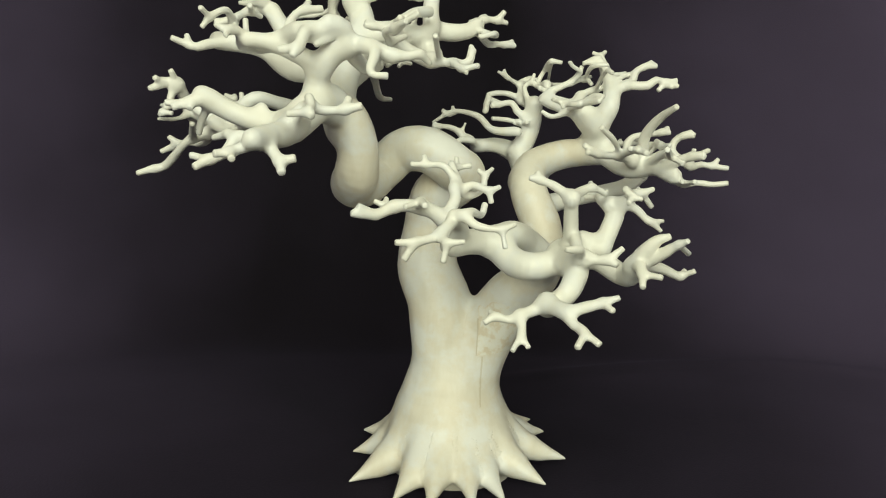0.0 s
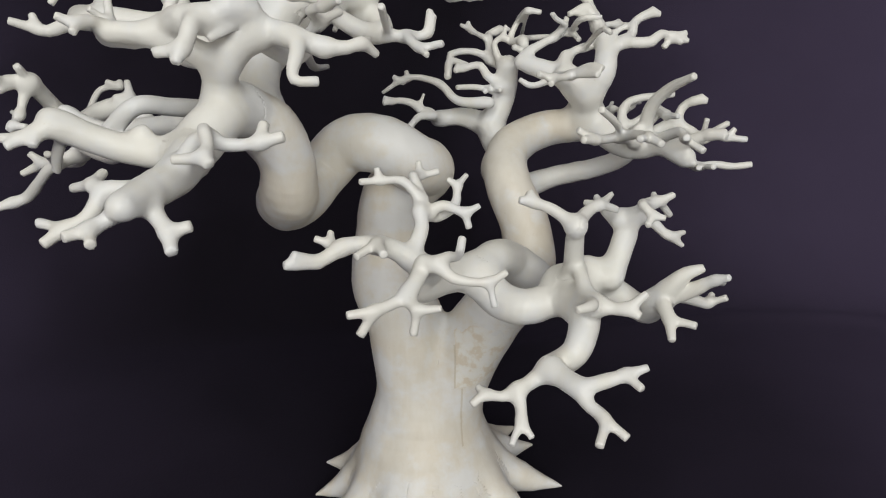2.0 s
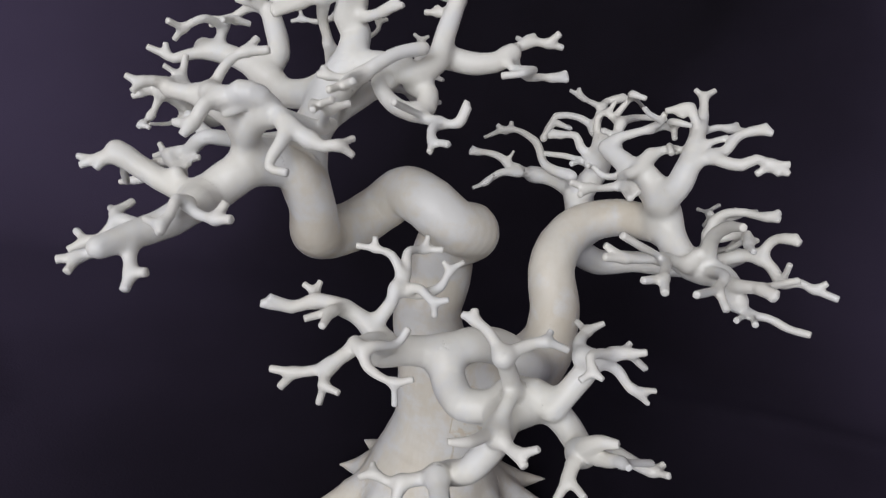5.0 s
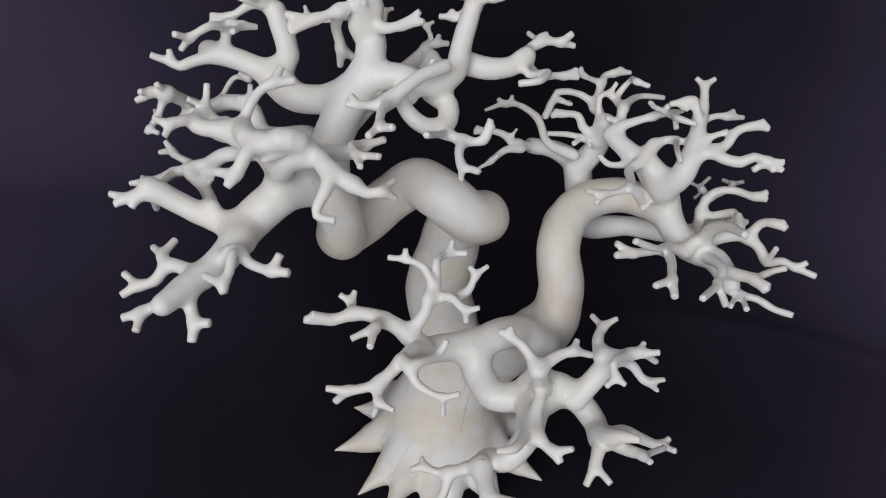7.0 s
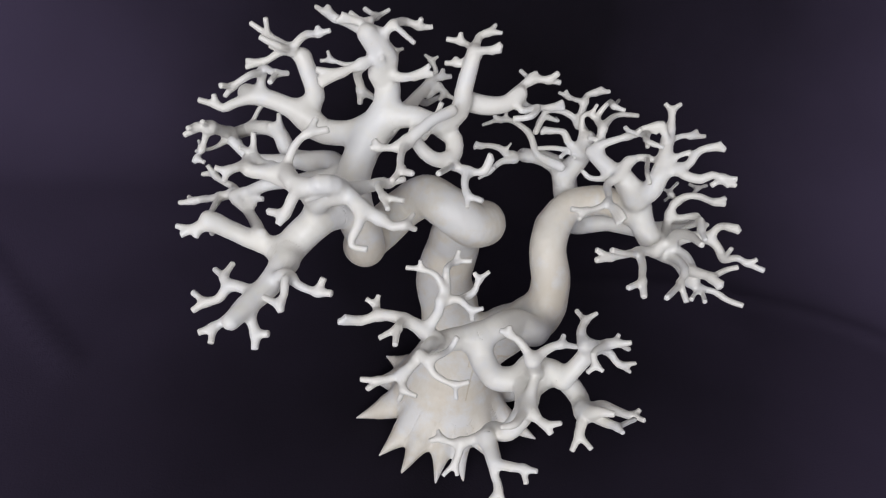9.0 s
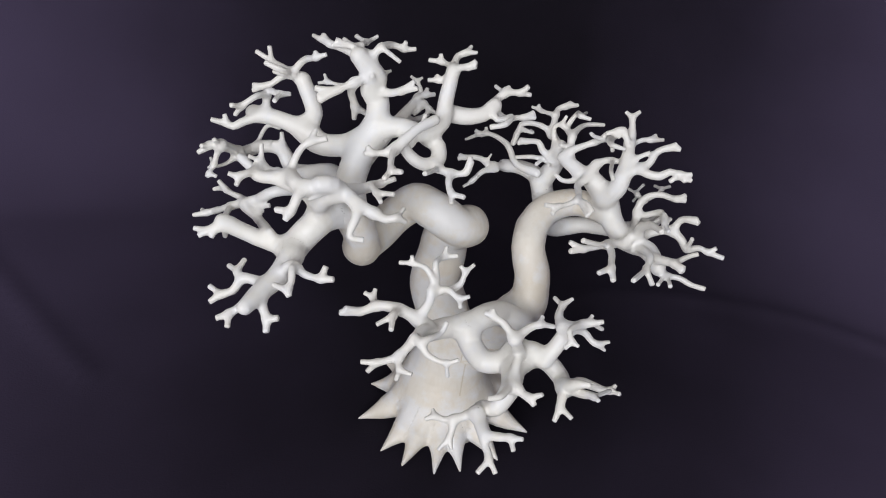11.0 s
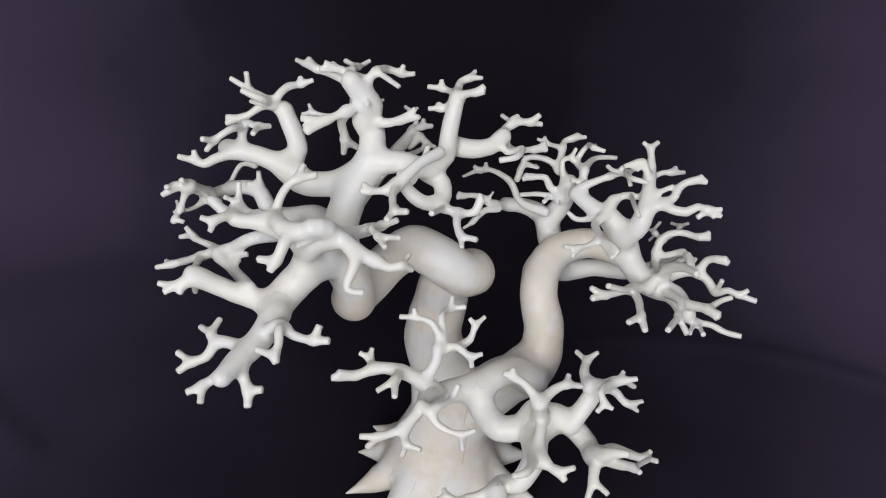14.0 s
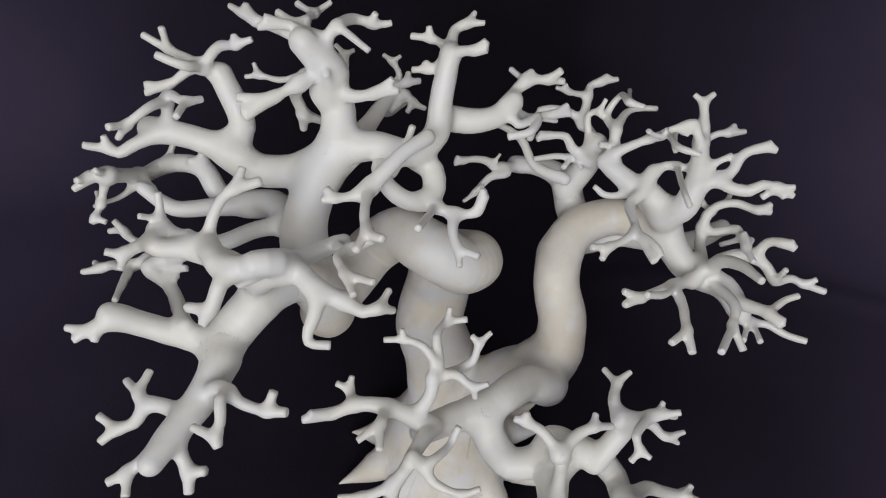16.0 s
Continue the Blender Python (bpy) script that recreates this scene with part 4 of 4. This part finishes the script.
right_back_limb = limb("limb", 0.56, 0.35, [(2.66, 0.71, 13.68, 0.56), (3.61, 2.05, 13.19, 0.56), (4.6, 2.9, 12.62, 0.53), (5.89, 3.03, 12.91, 0.45), (7.31, 2.41, 13.29, 0.41), (8.65, 2.21, 13.71, 0.39), (9.67, 2.48, 14.28, 0.35)])
twig(right_back_limb, 0.12, 0.08, [(8.12, 1.13, 15.83), (9.19, 2.12, 15.99), (9.37, 2.46, 16.07), (9.96, 2.99, 16.07)], [(9.41, 2.51, 16.08), (9.12, 2.99, 15.98)])
twig(right_back_limb, 0.13, 0.08, [(8.35, 1.34, 15.86), (8.05, 1.96, 15.92), (8.48, 2.7, 16.11)], [(8.05, 1.89, 15.91), (7.71, 2.57, 15.8)], [(8.09, 1.77, 15.9), (8.05, 2.24, 15.27)])
twig(right_back_limb, 0.19, 0.10, [(8.05, 0.95, 15.4), (8.34, 0.75, 15.36), (9.03, 0.4, 15.82), (9.08, -0.7, 15.79), (9.12, -1.37, 15.8)], [(9.03, 0.4, 15.82), (8.87, 1.22, 14.87), (8.51, 1.77, 14.52)], [(9.1, -0.12, 15.84), (8.71, 0.42, 15.03)], [(9.08, -0.6, 15.8), (9.44, -0.15, 15.88)], [(9.08, -0.6, 15.8), (9.07, -0.03, 16.06)])
lower_left_front_limb = limb("limb", 0.53, 0.30, [(-0.13, -5.3, 11.54, 0.53), (-1.15, -5.85, 11.56, 0.49), (-1.95, -6.29, 11.47, 0.42), (-1.81, -6.46, 12.09, 0.3)])
twig(lower_left_front_limb, 0.31, 0.12, [(-1.81, -6.46, 12.09), (-2.88, -6.44, 12.77), (-4.02, -6.41, 12.88), (-4.62, -6.53, 12.61), (-4.92, -6.63, 12.53), (-5.73, -6.94, 12.59)], [(-4.85, -6.61, 12.54), (-5.5, -6.88, 12.84)])
twig(lower_left_front_limb, 0.19, 0.11, [(-4.16, -6.42, 12.84), (-4.39, -5.87, 12.78), (-4.36, -5.5, 13.1)], [(-4.4, -5.83, 12.79), (-4.85, -5.76, 12.99)])
twig(lower_left_front_limb, 0.19, 0.12, [(-3.11, -6.43, 12.83), (-3.29, -7.13, 13.09), (-3.27, -8.1, 13.03)], [(-3.3, -7.22, 13.1), (-3.96, -7.78, 12.93)])
twig(lower_left_front_limb, 0.27, 0.10, [(-2.23, -6.45, 12.39), (-2.15, -6.34, 12.59), (-1.84, -6.02, 13.2), (-1.81, -5.69, 13.61), (-1.69, -5.17, 13.99), (-1.81, -4.8, 14.44), (-1.47, -4.05, 14.35), (-0.82, -3.93, 14.45)], [(-1.47, -4.05, 14.35), (-1.41, -3.72, 14.75)])
twig(lower_left_front_limb, 0.17, 0.10, [(-1.72, -5.37, 13.84), (-1.82, -5.39, 13.98), (-2.21, -5.18, 14.4), (-2.77, -4.98, 14.4), (-3.46, -5.05, 14.4)], [(-2.84, -4.97, 14.4), (-2.91, -4.87, 14.78)])
twig(lower_left_front_limb, 0.20, 0.10, [(-1.82, -5.73, 13.57), (-1.11, -5.18, 13.31), (-0.54, -4.95, 13.62), (-0.38, -4.62, 14.07), (-0.01, -4.33, 14.38)], [(-0.38, -4.62, 14.07), (-0.67, -4.46, 14.29)])
twig(lower_left_front_limb, 0.17, 0.10, [(-1.6, -5.55, 13.47), (-1.11, -5.64, 13.72), (-0.53, -5.93, 13.55), (-0.06, -5.89, 13.72)], [(-0.53, -5.93, 13.55), (-0.41, -5.98, 13.07)])
twig(lower_left_front_limb, 0.27, 0.11, [(-1.35, -6, 11.6), (-2, -7.3, 12.5), (-2.51, -8.36, 12.38), (-2.75, -8.58, 12.14), (-3.5, -8.91, 11.9), (-4.37, -9.02, 11.84)], [(-3.66, -8.95, 11.88), (-4.04, -8.94, 11.26)])
twig(lower_left_front_limb, 0.20, 0.10, [(-2.75, -8.58, 12.14), (-2.68, -9.15, 11.91), (-2.1, -9.48, 11.99)], [(-2.64, -9.19, 11.9), (-2.76, -9.18, 11.23)])
twig(lower_left_front_limb, 0.21, 0.10, [(-2.24, -8.04, 12.75), (-1.92, -8.32, 12.75), (-1.6, -8.66, 12.46), (-0.75, -8.92, 12.38), (-0.23, -8.83, 12.58)], [(-0.75, -8.92, 12.38), (-0.61, -9.06, 11.73)])
twig(lower_left_front_limb, 0.17, 0.10, [(-1.92, -8.32, 12.75), (-1.68, -8.2, 12.87), (-1.13, -7.47, 12.73), (-0.94, -7.13, 13.11)])
lower_right_front_limb = limb("limb", 0.52, 0.37, [(2.54, -6.39, 11.17, 0.52), (3.04, -6.72, 11.76, 0.47), (3.88, -6.49, 11.09, 0.44), (4.61, -6.89, 10.59, 0.41), (4.69, -7.53, 10.64, 0.38), (4.65, -8.03, 11.04, 0.37)])
twig(front_stalk, 0.23, 0.10, [(1.97, -8.05, 13.5), (2.58, -7.5, 13.74), (2.99, -7.34, 13.86), (3.69, -7.08, 13.65)], [(2.99, -7.34, 13.86), (3.1, -6.93, 14.02)])
twig(front_stalk, 0.21, 0.10, [(1.97, -8.05, 13.5), (1.42, -7.62, 13.89), (0.9, -7.46, 14.07), (0.56, -7.41, 14.13)], [(1, -7.49, 14.04), (0.89, -7.31, 14.33)])
twig(lower_right_front_limb, 0.27, 0.11, [(4.65, -8.03, 11.04), (5.42, -7.51, 11.03), (5.93, -7.53, 10.95), (6.82, -7.37, 10.64), (7.11, -7.15, 10.85)], [(6.82, -7.37, 10.64), (7.18, -7.78, 10.92)])
twig(lower_right_front_limb, 0.23, 0.11, [(4.73, -7.97, 11.04), (5.22, -8.84, 11.67), (5.54, -9.37, 12.09), (5.68, -9.73, 12.25)], [(5.54, -9.37, 12.09), (6.46, -8.42, 11.65)])
twig(lower_right_front_limb, 0.25, 0.11, [(4.73, -7.97, 11.04), (4.44, -8.74, 11.15), (4.38, -9.11, 10.97), (4.16, -9.66, 10.58)], [(4.38, -9.11, 10.97), (4.85, -9.69, 10.95)])
lower_right_upright = limb("limb", 0.40, 0.34, [(3.66, -7.04, 11.62, 0.4), (4.08, -6.73, 12.32, 0.38), (4.38, -6.5, 12.94, 0.35), (4.21, -6.5, 13.21, 0.34)])
twig(lower_right_upright, 0.24, 0.10, [(4.35, -6.49, 13.03), (4.02, -5.98, 13.32), (4.2, -5.29, 13.45), (4.67, -4.9, 13.69)], [(4.2, -5.29, 13.45), (3.86, -4.63, 13.37)])
twig(lower_right_upright, 0.22, 0.10, [(4.35, -6.49, 13.03), (4.94, -6.58, 13.6), (5.35, -6.56, 13.72), (5.85, -6.57, 13.9)], [(5.14, -6.57, 13.67), (5.39, -6.19, 13.89)], [(5.35, -6.56, 13.72), (6, -6.2, 13.17)])
twig(lower_right_upright, 0.21, 0.10, [(4.59, -6.54, 13.28), (5.18, -6.51, 13.09), (5.72, -6.61, 12.66), (6.44, -6.38, 12.65)], [(5.72, -6.61, 12.66), (6.32, -6.56, 12.26)])
twig(lower_right_upright, 0.18, 0.10, [(4.98, -6.58, 13.62), (4.27, -7.52, 13.83), (4.42, -7.83, 13.61), (4.71, -8.04, 13.54)], [(4.42, -7.83, 13.61), (4.11, -8.09, 13.37)])
lowest_limb = limb("limb", 0.64, 0.36, [(2.92, -6.35, 11.06, 0.64), (2.37, -7.29, 11.03, 0.55), (2.22, -8.37, 10.86, 0.44), (1.71, -8.94, 10.21, 0.39), (1.19, -8.6, 9.64, 0.38), (0.93, -9.19, 9.93, 0.36)])
twig(front_limb, 0.24, 0.11, [(2.82, -6.62, 11.6), (2.43, -7.49, 11.98), (2.29, -8.58, 11.53), (2.57, -8.99, 11.45), (2.9, -9.31, 11.48), (3.43, -9.5, 11.94)], [(2.9, -9.31, 11.48), (3.18, -9.63, 11.35)])
twig(front_limb, 0.21, 0.10, [(2.27, -8.13, 11.34), (1.63, -9.9, 11.88), (1.11, -10.15, 11.89)])
twig(lowest_limb, 0.24, 0.10, [(0.93, -9.19, 9.93), (0.5, -9.14, 9.66), (0.11, -9.31, 9.55), (-0.43, -9.29, 9.35), (-0.91, -9.28, 9.45), (-1.28, -9.32, 9.23)], [(-0.82, -9.28, 9.44), (-1.03, -8.98, 9.55)])
twig(lowest_limb, 0.20, 0.10, [(-0.05, -9.32, 9.49), (-0.1, -9.83, 9.02), (-0.55, -10.36, 8.55)], [(-0.12, -9.88, 8.97), (0.03, -10.3, 8.63)])
twig(lowest_limb, 0.24, 0.11, [(0.93, -9.19, 9.93), (1.27, -10.22, 9.74), (1.4, -10.62, 9.5), (1.58, -11.02, 9.36), (1.16, -11.64, 9.03)], [(1.58, -11.02, 9.36), (1.92, -11.59, 9.1)])
twig(lowest_limb, 0.24, 0.10, [(1.04, -9.52, 9.88), (1.36, -10.23, 9.89), (1.94, -10.47, 10.1), (2.38, -10.56, 10.24), (2.86, -10.74, 10.46)], [(2.34, -10.55, 10.23), (2.51, -11.09, 10.07)])
twig(right_drooping_limb, 0.3, 0.13, [(7.81, -1.25, 15.1), (7.6, -1.89, 16.13), (7.72, -2.86, 16.89), (7.86, -4.05, 17.32)])
twig(lower_right_front_limb, 0.32, 0.12, [(4.6, -7.9, 11.05), (4.7, -8.5, 11.7), (5.0, -8.8, 12.15), (5.43, -8.95, 12.33)])
twig(right_upright_limb, 0.18, 0.1, [(6.45, -0.3, 18.2), (6.9, -0.1, 18.8), (7.5, 0.12, 19.1)])
grow_tree(0.062)
